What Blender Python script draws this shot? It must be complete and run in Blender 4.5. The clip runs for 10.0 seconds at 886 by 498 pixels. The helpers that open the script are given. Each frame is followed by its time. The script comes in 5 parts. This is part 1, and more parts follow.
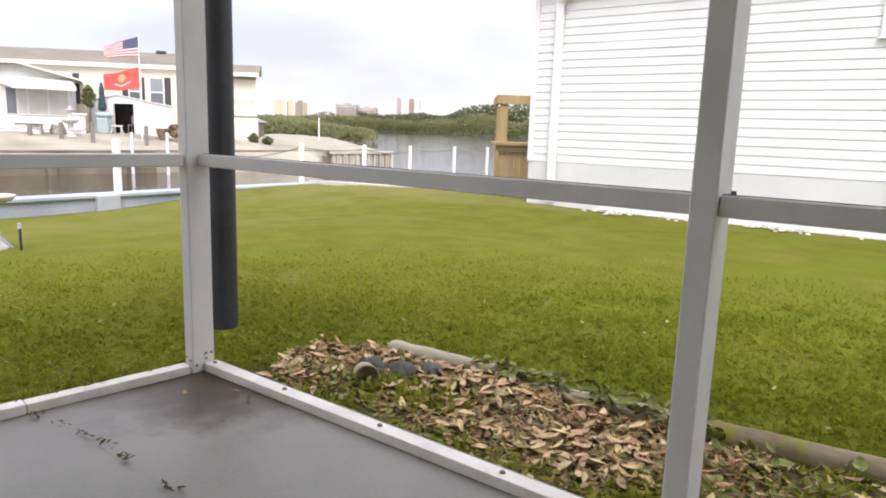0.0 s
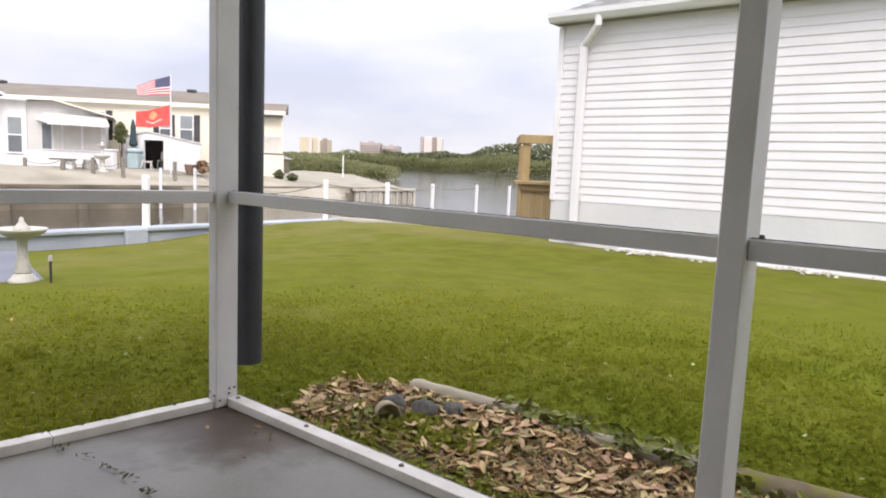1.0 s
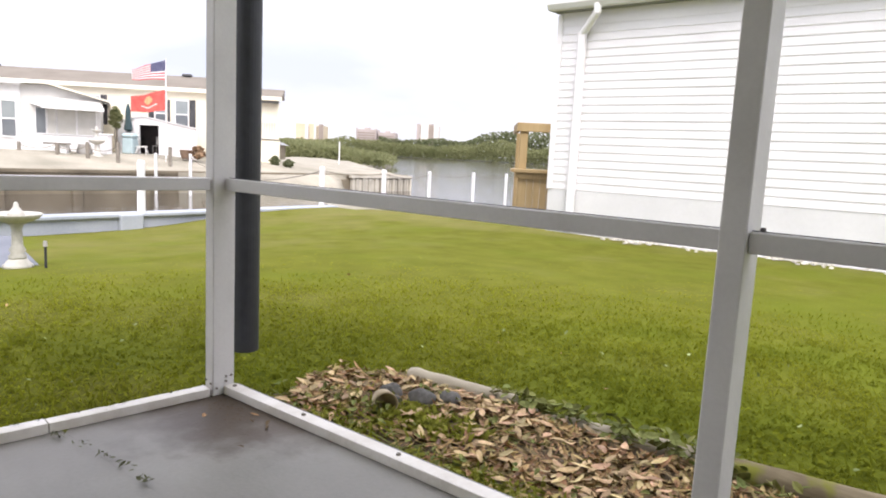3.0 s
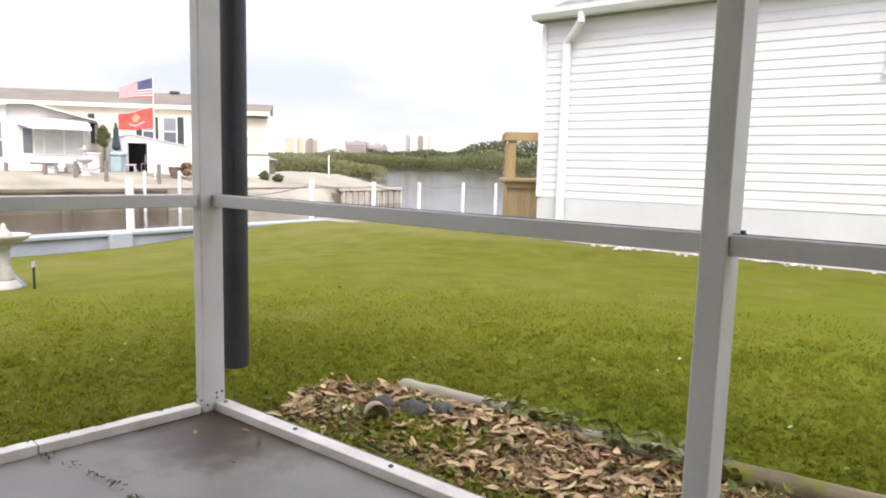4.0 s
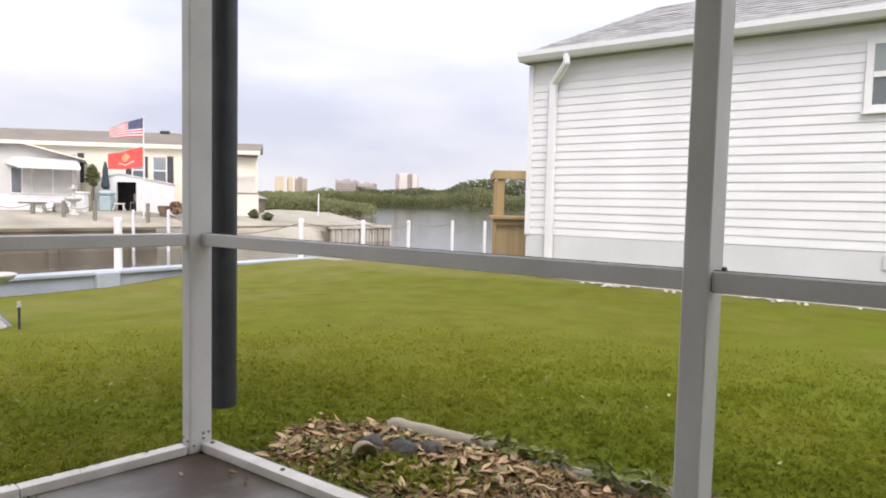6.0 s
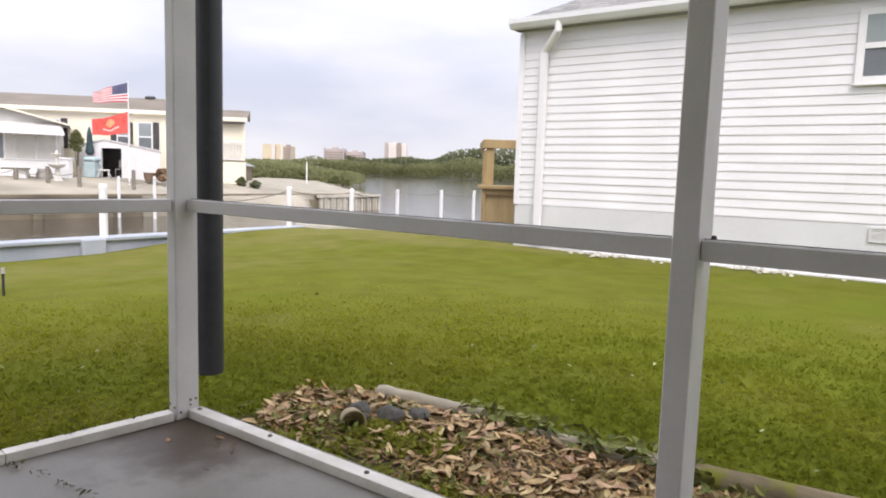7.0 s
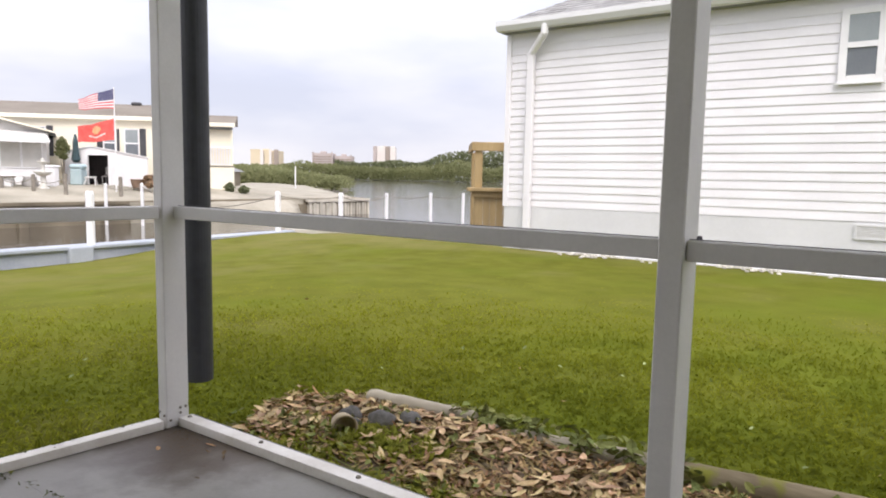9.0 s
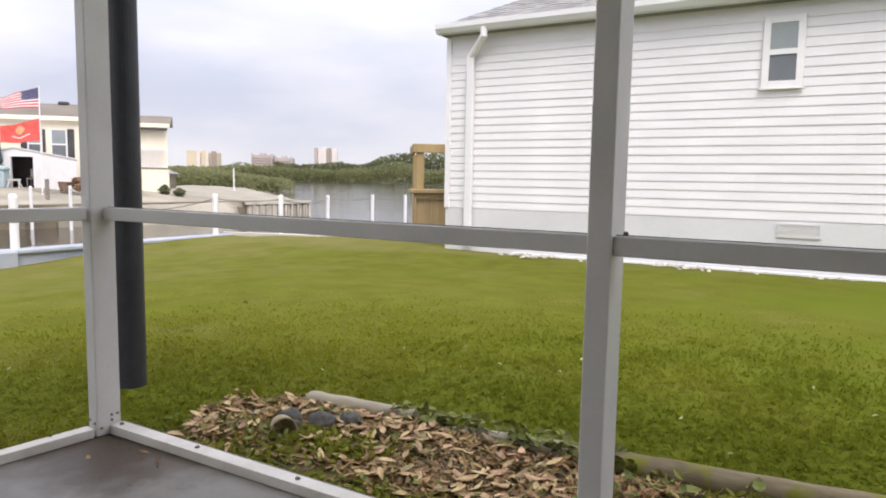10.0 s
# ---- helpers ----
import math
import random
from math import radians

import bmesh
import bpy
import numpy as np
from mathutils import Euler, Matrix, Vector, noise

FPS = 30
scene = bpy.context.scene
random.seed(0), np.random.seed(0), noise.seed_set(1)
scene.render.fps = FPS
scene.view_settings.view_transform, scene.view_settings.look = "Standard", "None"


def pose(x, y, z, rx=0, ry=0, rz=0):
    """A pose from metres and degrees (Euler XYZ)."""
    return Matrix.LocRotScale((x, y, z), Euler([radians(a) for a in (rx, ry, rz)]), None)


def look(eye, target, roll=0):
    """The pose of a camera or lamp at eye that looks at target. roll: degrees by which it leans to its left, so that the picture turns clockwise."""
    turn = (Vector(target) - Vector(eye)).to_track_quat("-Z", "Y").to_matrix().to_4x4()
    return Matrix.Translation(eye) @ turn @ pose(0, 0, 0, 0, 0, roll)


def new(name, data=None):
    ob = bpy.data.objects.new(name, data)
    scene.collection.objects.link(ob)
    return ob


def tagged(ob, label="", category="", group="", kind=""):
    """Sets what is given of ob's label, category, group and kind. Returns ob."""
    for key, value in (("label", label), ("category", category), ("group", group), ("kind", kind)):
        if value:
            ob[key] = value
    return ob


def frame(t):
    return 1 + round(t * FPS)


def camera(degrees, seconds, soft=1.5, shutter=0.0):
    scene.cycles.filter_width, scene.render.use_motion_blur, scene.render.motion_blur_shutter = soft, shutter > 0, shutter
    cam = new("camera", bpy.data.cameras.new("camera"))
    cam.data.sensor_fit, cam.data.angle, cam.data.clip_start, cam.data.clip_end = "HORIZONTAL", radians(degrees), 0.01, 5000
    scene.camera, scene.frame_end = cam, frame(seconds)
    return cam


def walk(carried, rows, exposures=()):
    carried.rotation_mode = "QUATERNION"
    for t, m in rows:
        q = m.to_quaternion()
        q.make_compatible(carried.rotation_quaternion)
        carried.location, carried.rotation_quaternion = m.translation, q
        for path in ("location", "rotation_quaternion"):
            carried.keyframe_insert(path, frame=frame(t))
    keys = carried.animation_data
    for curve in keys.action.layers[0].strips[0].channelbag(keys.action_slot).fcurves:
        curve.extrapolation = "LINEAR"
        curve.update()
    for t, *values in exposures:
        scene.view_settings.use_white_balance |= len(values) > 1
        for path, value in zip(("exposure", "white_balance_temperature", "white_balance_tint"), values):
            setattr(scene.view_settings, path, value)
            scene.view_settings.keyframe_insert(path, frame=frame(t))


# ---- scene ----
cam = camera(66.5, 10.0, soft=1.9)
PATH = [
    (0, (-0.109, 0.003, 0.958), (-1.291, 1.579, 0.614), 1.9),
    (0.2, (-0.1138, 0.0022, 0.9584), (-1.3129, 1.5684, 0.6311), 0.87),
    (0.5, (-0.121, 0.001, 0.959), (-1.342, 1.555, 0.655), 2.5),
    (0.7, (-0.1178, -0.0038, 0.961), (-1.3889, 1.5233, 0.7377), 3.08),
    (1, (-0.113, -0.011, 0.964), (-1.357, 1.537, 0.727), 2.4),
    (1.3, (-0.1172, -0.014, 0.967), (-1.3948, 1.5132, 0.7809), 3.07),
    (1.5, (-0.12, -0.016, 0.969), (-1.391, 1.517, 0.783), 3.4),
    (1.7, (-0.1168, -0.0124, 0.9638), (-1.3817, 1.5256, 0.7828), 3.24),
    (2, (-0.112, -0.007, 0.956), (-1.329, 1.557, 0.683), 2.5),
    (2.2, (-0.1164, -0.0002, 0.9568), (-1.3207, 1.5514, 0.5832), 1.24),
    (2.5, (-0.123, 0.01, 0.958), (-1.312, 1.57, 0.568), 2.4),
    (2.7, (-0.127, -0.01, 0.971), (-1.362, 1.541, 0.712), 3),
    (3.8, (-0.112, -0.005, 0.961), (-1.309, 1.563, 0.63), 1.8),
    (4, (-0.107, -0.008, 0.97), (-1.322, 1.562, 0.729), 1.5),
    (4.2, (-0.101, -0.0156, 0.972), (-1.2942, 1.5772, 0.7878), 1.96),
    (4.5, (-0.092, -0.027, 0.975), (-1.323, 1.546, 0.875), 1.3),
    (4.8, (-0.0944, -0.0198, 0.9708), (-1.3084, 1.565, 0.8494), 1.4),
    (5, (-0.096, -0.015, 0.968), (-1.3, 1.577, 0.837), 1.6),
    (5.2, (-0.095, -0.019, 0.968), (-1.28, 1.582, 0.79), 1.5),
    (6.3, (-0.09, -0.022, 0.974), (-1.293, 1.572, 0.855), 1.3),
    (6.5, (-0.09, -0.017, 0.964), (-1.266, 1.595, 0.825), 1.9),
    (6.7, (-0.0936, -0.0134, 0.9644), (-1.2236, 1.6182, 0.72), 1.48),
    (7, (-0.099, -0.008, 0.965), (-1.265, 1.602, 0.747), 1.8),
    (7.2, (-0.097, -0.0068, 0.9646), (-1.2304, 1.6155, 0.6775), 1.61),
    (7.5, (-0.094, -0.005, 0.964), (-1.24, 1.617, 0.73), 0.9),
    (7.7, (-0.0916, -0.009, 0.9648), (-1.215, 1.6308, 0.7466), 1.06),
    (8, (-0.088, -0.015, 0.966), (-1.238, 1.612, 0.79), 1.2),
    (8.2, (-0.0904, -0.0126, 0.9652), (-1.2346, 1.6167, 0.7735), 0.77),
    (8.5, (-0.094, -0.009, 0.964), (-1.23, 1.622, 0.736), 1.3),
    (8.7, (-0.0936, -0.009, 0.9656), (-1.2437, 1.6132, 0.748), 1.04),
    (9, (-0.093, -0.009, 0.968), (-1.236, 1.619, 0.759), 1.1),
    (9.2, (-0.0882, -0.0106, 0.9664), (-1.2415, 1.6153, 0.8164), 1.62),
    (9.5, (-0.081, -0.013, 0.964), (-1.198, 1.642, 0.861), 1.1),
    (9.7, (-0.0754, -0.0146, 0.9604), (-1.1654, 1.6576, 0.8759), 1.19),
    (10, (-0.067, -0.017, 0.96), (-1.069, 1.702, 0.76), 1),
]
EXPOSURES = [(0.0, 0.74), (0.5, 0.79), (1.0, 0.55), (1.5, 0.47), (2.0, 0.53), (2.5, 0.84), (4.0, 0.78), (4.5, 0.46), (5.0, 0.5), (6.5, 0.48), (7.0, 0.5), (7.5, 0.79), (8.0, 0.54), (9.0, 0.56), (9.5, 0.54), (10.0, 0.45)]
walk(cam, [(t, look(eye, target, roll)) for t, eye, target, roll in PATH], [(t, e + 0.05, 6500, 13.5) for t, e in EXPOSURES])

# ---- world and sun ----
SUN_EL, SUN_AZ = 52.0, 130.0
world = bpy.data.worlds.new("overcast_sky")
scene.world = world
world.use_nodes = True
wn, wl = world.node_tree.nodes, world.node_tree.links
wn.clear()
w_out, w_bg = wn.new("ShaderNodeOutputWorld"), wn.new("ShaderNodeBackground")
w_sky = wn.new("ShaderNodeTexSky")
w_sky.sky_type, w_sky.sun_disc = "NISHITA", False
w_sky.sun_elevation, w_sky.sun_rotation = radians(SUN_EL), radians(SUN_AZ)
w_sky.dust_density, w_sky.ozone_density = 2.0, 1.5
w_co, w_map = wn.new("ShaderNodeTexCoord"), wn.new("ShaderNodeMapping")
w_map.inputs["Scale"].default_value = (1.0, 1.0, 3.2)
w_noise, w_ramp = wn.new("ShaderNodeTexNoise"), wn.new("ShaderNodeValToRGB")
w_noise.inputs["Scale"].default_value, w_noise.inputs["Detail"].default_value = 2.3, 5.0
w_noise.inputs["Roughness"].default_value = 0.48
w_ramp.color_ramp.elements[0].position, w_ramp.color_ramp.elements[0].color = 0.36, (5.1, 5.3, 6.2, 1)
w_ramp.color_ramp.elements[1].position, w_ramp.color_ramp.elements[1].color = 0.64, (7.3, 7.2, 7.4, 1)
w_mix = wn.new("ShaderNodeMix")
w_mix.data_type = "RGBA"
w_mix.inputs[0].default_value = 0.88
wl.new(w_co.outputs["Generated"], w_map.inputs["Vector"])
wl.new(w_map.outputs["Vector"], w_noise.inputs["Vector"])
wl.new(w_noise.outputs["Fac"], w_ramp.inputs["Fac"])
wl.new(w_sky.outputs["Color"], w_mix.inputs[6])
wl.new(w_ramp.outputs["Color"], w_mix.inputs[7])
w_sep, w_up, w_mul = wn.new("ShaderNodeSeparateXYZ"), wn.new("ShaderNodeMapRange"), wn.new("ShaderNodeVectorMath")
w_up.inputs["From Min"].default_value, w_up.inputs["From Max"].default_value = 0.12, 0.95
w_up.inputs["To Min"].default_value, w_up.inputs["To Max"].default_value = 1.0, 2.55
w_mul.operation = "MULTIPLY"
wl.new(w_co.outputs["Generated"], w_sep.inputs["Vector"])
wl.new(w_sep.outputs["Z"], w_up.inputs["Value"])
wl.new(w_mix.outputs[2], w_mul.inputs[0])
wl.new(w_up.outputs["Result"], w_mul.inputs[1])
wl.new(w_mul.outputs["Vector"], w_bg.inputs["Color"])
w_bg.inputs["Strength"].default_value = 0.1
wl.new(w_bg.outputs["Background"], w_out.inputs["Surface"])

sun = new("sun", bpy.data.lights.new("sun", "SUN"))
sun.data.energy, sun.data.angle, sun.data.color = 1.75, radians(28), (1.0, 0.95, 0.88)
sx, sy = math.sin(radians(SUN_AZ)), math.cos(radians(SUN_AZ))
sun.matrix_world = look((20 * sx, 20 * sy, 20 * math.tan(radians(SUN_EL))), (0, 0, 0))

# ---- materials ----


def surf(name, c1, c2, scale=4.0, rough=0.6, bump=0.2, grain=60.0, metal=0.0, rand=0.0, island=False, stretch=(1, 1, 1), spec=0.5, deep=0.01, hue=0.0):
    """A surface of two tones with stains, grain and fine relief."""
    m = bpy.data.materials.new(name)
    m.use_nodes = True
    n, l = m.node_tree.nodes, m.node_tree.links
    b = n["Principled BSDF"]
    co, mp = n.new("ShaderNodeTexCoord"), n.new("ShaderNodeMapping")
    mp.inputs["Scale"].default_value = stretch
    l.new(co.outputs["Object"], mp.inputs["Vector"])
    big, fine = n.new("ShaderNodeTexNoise"), n.new("ShaderNodeTexNoise")
    big.inputs["Scale"].default_value, big.inputs["Detail"].default_value = scale, 6.0
    fine.inputs["Scale"].default_value, fine.inputs["Detail"].default_value = grain, 4.0
    l.new(mp.outputs["Vector"], big.inputs["Vector"])
    l.new(mp.outputs["Vector"], fine.inputs["Vector"])
    add = n.new("ShaderNodeMath")
    add.operation = "MULTIPLY_ADD"
    add.inputs[1].default_value = 0.35
    l.new(fine.outputs["Fac"], add.inputs[0])
    l.new(big.outputs["Fac"], add.inputs[2])
    ramp = n.new("ShaderNodeValToRGB")
    ramp.color_ramp.elements[0].position, ramp.color_ramp.elements[0].color = 0.45, (*c1, 1)
    ramp.color_ramp.elements[1].position, ramp.color_ramp.elements[1].color = 0.9, (*c2, 1)
    l.new(add.outputs[0], ramp.inputs["Fac"])
    col = ramp.outputs["Color"]
    if rand or island:
        src = n.new("ShaderNodeNewGeometry").outputs["Random Per Island"] if island else n.new("ShaderNodeObjectInfo").outputs["Random"]
        hsv, mr = n.new("ShaderNodeHueSaturation"), n.new("ShaderNodeMapRange")
        mr.inputs["To Min"].default_value, mr.inputs["To Max"].default_value = 1 - (rand or 0.3), 1 + (rand or 0.3)
        l.new(src, mr.inputs["Value"])
        l.new(mr.outputs["Result"], hsv.inputs["Value"])
        if hue:
            fr, hr = n.new("ShaderNodeMath"), n.new("ShaderNodeMapRange")
            fr.operation, fr.inputs[1].default_value = "PINGPONG", 0.071
            hr.inputs["From Max"].default_value, hr.inputs["To Min"].default_value, hr.inputs["To Max"].default_value = 0.071, 0.5 - hue, 0.5 + hue
            l.new(src, fr.inputs[0])
            l.new(fr.outputs[0], hr.inputs["Value"])
            l.new(hr.outputs["Result"], hsv.inputs["Hue"])
        l.new(col, hsv.inputs["Color"])
        col = hsv.outputs["Color"]
    l.new(col, b.inputs["Base Color"])
    b.inputs["Roughness"].default_value, b.inputs["Metallic"].default_value = rough, metal
    b.inputs["Specular IOR Level"].default_value = spec
    if bump:
        bp = n.new("ShaderNodeBump")
        bp.inputs["Strength"].default_value, bp.inputs["Distance"].default_value = bump, deep
        l.new(fine.outputs["Fac"], bp.inputs["Height"])
        l.new(bp.outputs["Normal"], b.inputs["Normal"])
    return m


M_ALU = surf("painted_aluminium", (0.6, 0.58, 0.558), (0.7, 0.68, 0.655), 5, 0.42, 0.06, 90)
M_TRACK = surf("white_track", (0.6, 0.555, 0.48), (0.75, 0.715, 0.65), 9, 0.45, 0.08, 70)
M_PIPE = surf("black_plastic", (0.02, 0.021, 0.025), (0.036, 0.038, 0.044), 6, 0.5, 0.1, 40)
M_SIDING = surf("white_vinyl", (0.745, 0.73, 0.745), (0.81, 0.795, 0.808), 1.4, 0.5, 0.05, 30)
M_SKIRT = surf("grey_white_panel", (0.6, 0.6, 0.605), (0.68, 0.68, 0.685), 1.0, 0.6, 0.1, 20)
M_SHINGLE = surf("grey_shingle", (0.24, 0.237, 0.23), (0.35, 0.347, 0.338), 5.0, 0.95, 0.4, 60, island=True, rand=0.1, spec=0.05)
M_ROOFTAN = surf("weathered_brown_shingle", (0.18, 0.158, 0.132), (0.235, 0.21, 0.18), 0.7, 0.95, 0.4, 20, spec=0.05)
M_WHITE = surf("white_paint", (0.76, 0.752, 0.752), (0.84, 0.832, 0.832), 3, 0.5, 0.06, 50)
M_CREAM = surf("cream_siding", (0.84, 0.775, 0.62), (0.9, 0.84, 0.69), 0.8, 0.6, 0.05, 20)
M_CONC = surf("seawall_concrete", (0.28, 0.31, 0.355), (0.39, 0.415, 0.455), 1.2, 0.85, 0.3, 25)
M_WALLDK = surf("stained_seawall", (0.132, 0.108, 0.074), (0.255, 0.214, 0.15), 0.9, 0.85, 0.4, 12)
M_SAND = surf("sandy_ground", (0.215, 0.198, 0.15), (0.39, 0.355, 0.285), 0.5, 0.95, 0.3, 14)
M_WOOD = surf("treated_timber", (0.28, 0.195, 0.085), (0.41, 0.3, 0.145), 3, 0.7, 0.3, 30, stretch=(1, 1, 0.15), rand=0.12)
M_WOODGREY = surf("weathered_timber", (0.17, 0.15, 0.12), (0.3, 0.27, 0.22), 3, 0.85, 0.5, 30, stretch=(0.2, 1, 1))
M_SHUTTER = surf("charcoal_shutter", (0.05, 0.05, 0.055), (0.08, 0.08, 0.085), 4, 0.6, 0.1)
M_GLASS = surf("window_glass", (0.12, 0.135, 0.15), (0.2, 0.215, 0.23), 0.8, 0.08, 0.0)
M_PAVE = surf("blue_grey_paving", (0.12, 0.13, 0.155), (0.18, 0.19, 0.22), 1.5, 0.8, 0.2, 30)
M_PILE = surf("beige_pile", (0.42, 0.385, 0.32), (0.58, 0.54, 0.46), 2.0, 0.85, 0.2, 20, rand=0.15)
M_CURTAIN = surf("curtained_glass", (0.5, 0.49, 0.45), (0.62, 0.6, 0.56), 2.0, 0.15, 0.0)
# pale grey stucco; on the cottage it also carries the awning's shade as colour
M_STUCCO_SHADE = surf("stucco_and_shade_grey", (0.6, 0.585, 0.56), (0.7, 0.685, 0.66), 1.5, 0.8, 0.15, 20)
# darkness of the shed's inside, put into the colour
M_SHADE = surf("shed_inside_shade", (0.06, 0.055, 0.06), (0.1, 0.09, 0.095), 3, 0.8, 0.0)
M_POT = surf("grey_glazed_pot", (0.3, 0.29, 0.275), (0.42, 0.4, 0.38), 3, 0.6, 0.1)
M_PANE = surf("blind_behind_glass", (0.24, 0.27, 0.275), (0.32, 0.35, 0.355), 1.2, 0.1, 0.0)
M_CAP = surf("beige_concrete_cap", (0.46, 0.43, 0.36), (0.6, 0.565, 0.49), 2.0, 0.85, 0.2, 25)
# grey of roofs, and the colour that paints shade on soffits
M_GABLE_SHADE = surf("grey_gable_and_shade", (0.2, 0.2, 0.2), (0.28, 0.28, 0.275), 1.0, 0.8, 0.1)
M_CRUMB = surf("brown_crumbs", (0.09, 0.065, 0.04), (0.16, 0.12, 0.08), 20, 0.95, 0.0)
M_GUTTER = surf("pale_gutter", (0.7, 0.7, 0.71), (0.77, 0.77, 0.78), 2.0, 0.5, 0.05)
M_SOIL = surf("dark_soil", (0.075, 0.05, 0.026), (0.17, 0.12, 0.065), 9, 0.95, 0.6, 80)


def dry_patches(m):
    """Dry tones by the seawall, along the neighbour's footing and in patches; deeper green patches, more of them
    towards +x and the porch.
    """
    n, l = m.node_tree.nodes, m.node_tree.links
    b = n["Principled BSDF"]
    src = b.inputs["Base Color"].links[0].from_socket
    co, dry, sep = n.new("ShaderNodeTexCoord"), n.new("ShaderNodeTexNoise"), n.new("ShaderNodeSeparateXYZ")
    dry.inputs["Scale"].default_value, dry.inputs["Detail"].default_value = 1.1, 7.0
    ex, ey_, ad, a2, rp = n.new("ShaderNodeMapRange"), n.new("ShaderNodeMapRange"), n.new("ShaderNodeMath"), n.new("ShaderNodeMath"), n.new("ShaderNodeMapRange")
    for e, lo, hi, top in ((ex, -5.0, -10.5, 0.3), (ey_, 8.9, 9.9, 0.3)):
        e.inputs["From Min"].default_value, e.inputs["From Max"].default_value, e.inputs["To Max"].default_value = lo, hi, top
    rp.inputs["From Min"].default_value, rp.inputs["From Max"].default_value, rp.inputs["To Max"].default_value = 0.55, 1.0, 0.5
    ad.operation = a2.operation = "ADD"
    mix = n.new("ShaderNodeMix")
    mix.data_type = "RGBA"
    mix.inputs[7].default_value = (0.2, 0.175, 0.075, 1)
    l.new(co.outputs["Object"], dry.inputs["Vector"])
    l.new(co.outputs["Object"], sep.inputs["Vector"])
    l.new(sep.outputs["X"], ex.inputs["Value"])
    l.new(sep.outputs["Y"], ey_.inputs["Value"])
    l.new(ex.outputs["Result"], ad.inputs[0])
    l.new(ey_.outputs["Result"], ad.inputs[1])
    l.new(ad.outputs[0], a2.inputs[0])
    l.new(dry.outputs["Fac"], a2.inputs[1])
    l.new(a2.outputs[0], rp.inputs["Value"])
    l.new(rp.outputs["Result"], mix.inputs[0])
    l.new(src, mix.inputs[6])
    deep_noise, near, bx_, rl_, deep_ = n.new("ShaderNodeTexNoise"), n.new("ShaderNodeMapRange"), n.new("ShaderNodeMapRange"), n.new("ShaderNodeMapRange"), n.new("ShaderNodeMix")
    deep_noise.inputs["Scale"].default_value, deep_noise.inputs["Detail"].default_value = 0.9, 4.0
    near.inputs["From Min"].default_value, near.inputs["From Max"].default_value, near.inputs["To Max"].default_value = 6.0, 2.5, 0.05
    bx_.inputs["From Min"].default_value, bx_.inputs["From Max"].default_value, bx_.inputs["To Max"].default_value = -2.8, 0.6, 0.32
    rl_.inputs["From Min"].default_value, rl_.inputs["From Max"].default_value, rl_.inputs["To Max"].default_value = 0.48, 0.95, 0.9
    deep_.data_type = "RGBA"
    deep_.inputs[7].default_value = (0.1, 0.127, 0.011, 1)
    s1, s2 = n.new("ShaderNodeMath"), n.new("ShaderNodeMath")
    l.new(co.outputs["Object"], deep_noise.inputs["Vector"])
    l.new(sep.outputs["Y"], near.inputs["Value"])
    l.new(sep.outputs["X"], bx_.inputs["Value"])
    l.new(near.outputs["Result"], s1.inputs[0])
    l.new(bx_.outputs["Result"], s1.inputs[1])
    l.new(s1.outputs[0], s2.inputs[0])
    l.new(deep_noise.outputs["Fac"], s2.inputs[1])
    l.new(s2.outputs[0], rl_.inputs["Value"])
    l.new(rl_.outputs["Result"], deep_.inputs[0])
    l.new(mix.outputs[2], deep_.inputs[6])
    l.new(deep_.outputs[2], b.inputs["Base Color"])
    return m


# ground kept darker than the blades, their shade on each other included
M_LAWN = dry_patches(surf("lawn", (0.088, 0.094, 0.012), (0.126, 0.132, 0.019), 3.0, 0.95, 0.25, 60, spec=0.03, deep=0.02))


def water_material():
    m = bpy.data.materials.new("canal_water")
    m.use_nodes = True
    n, l = m.node_tree.nodes, m.node_tree.links
    b = n["Principled BSDF"]
    b.inputs["Base Color"].default_value = (0.062, 0.054, 0.043, 1)
    b.inputs["Roughness"].default_value, b.inputs["IOR"].default_value = 0.07, 1.33
    co, a, c, bp = n.new("ShaderNodeTexCoord"), n.new("ShaderNodeTexNoise"), n.new("ShaderNodeTexNoise"), n.new("ShaderNodeBump")
    a.inputs["Scale"].default_value, c.inputs["Scale"].default_value = 0.9, 5.0
    mix = n.new("ShaderNodeMath")
    mix.operation = "ADD"
    l.new(co.outputs["Object"], a.inputs["Vector"])
    l.new(co.outputs["Object"], c.inputs["Vector"])
    l.new(a.outputs["Fac"], mix.inputs[0])
    l.new(c.outputs["Fac"], mix.inputs[1])
    l.new(mix.outputs[0], bp.inputs["Height"])
    bp.inputs["Strength"].default_value, bp.inputs["Distance"].default_value = 0.22, 0.05
    l.new(bp.outputs["Normal"], b.inputs["Normal"])
    return m


M_WATER = water_material()

# ---- mesh helpers ----


def B(bm, x0, y0, z0, x1, y1, z1, bevel=0.0, turn=None):
    """Adds a box between two corners, bevelled, turned by a matrix."""
    r = bmesh.ops.create_cube(bm, size=1.0, matrix=Matrix.Translation(((x0 + x1) / 2, (y0 + y1) / 2, (z0 + z1) / 2)) @ Matrix.Diagonal((abs(x1 - x0), abs(y1 - y0), abs(z1 - z0), 1)))
    vs = r["verts"]
    if bevel:
        es = list({e for v in vs for e in v.link_edges})
        g = bmesh.ops.bevel(bm, geom=es, offset=bevel, segments=1, affect="EDGES")
        vs = list({v for f in g["faces"] for v in f.verts} | {v for v in vs if v.is_valid})
    if turn is not None:
        bmesh.ops.transform(bm, matrix=turn, verts=vs)
    return bm


def box(*a, **k):
    return B(bmesh.new(), *a, **k)


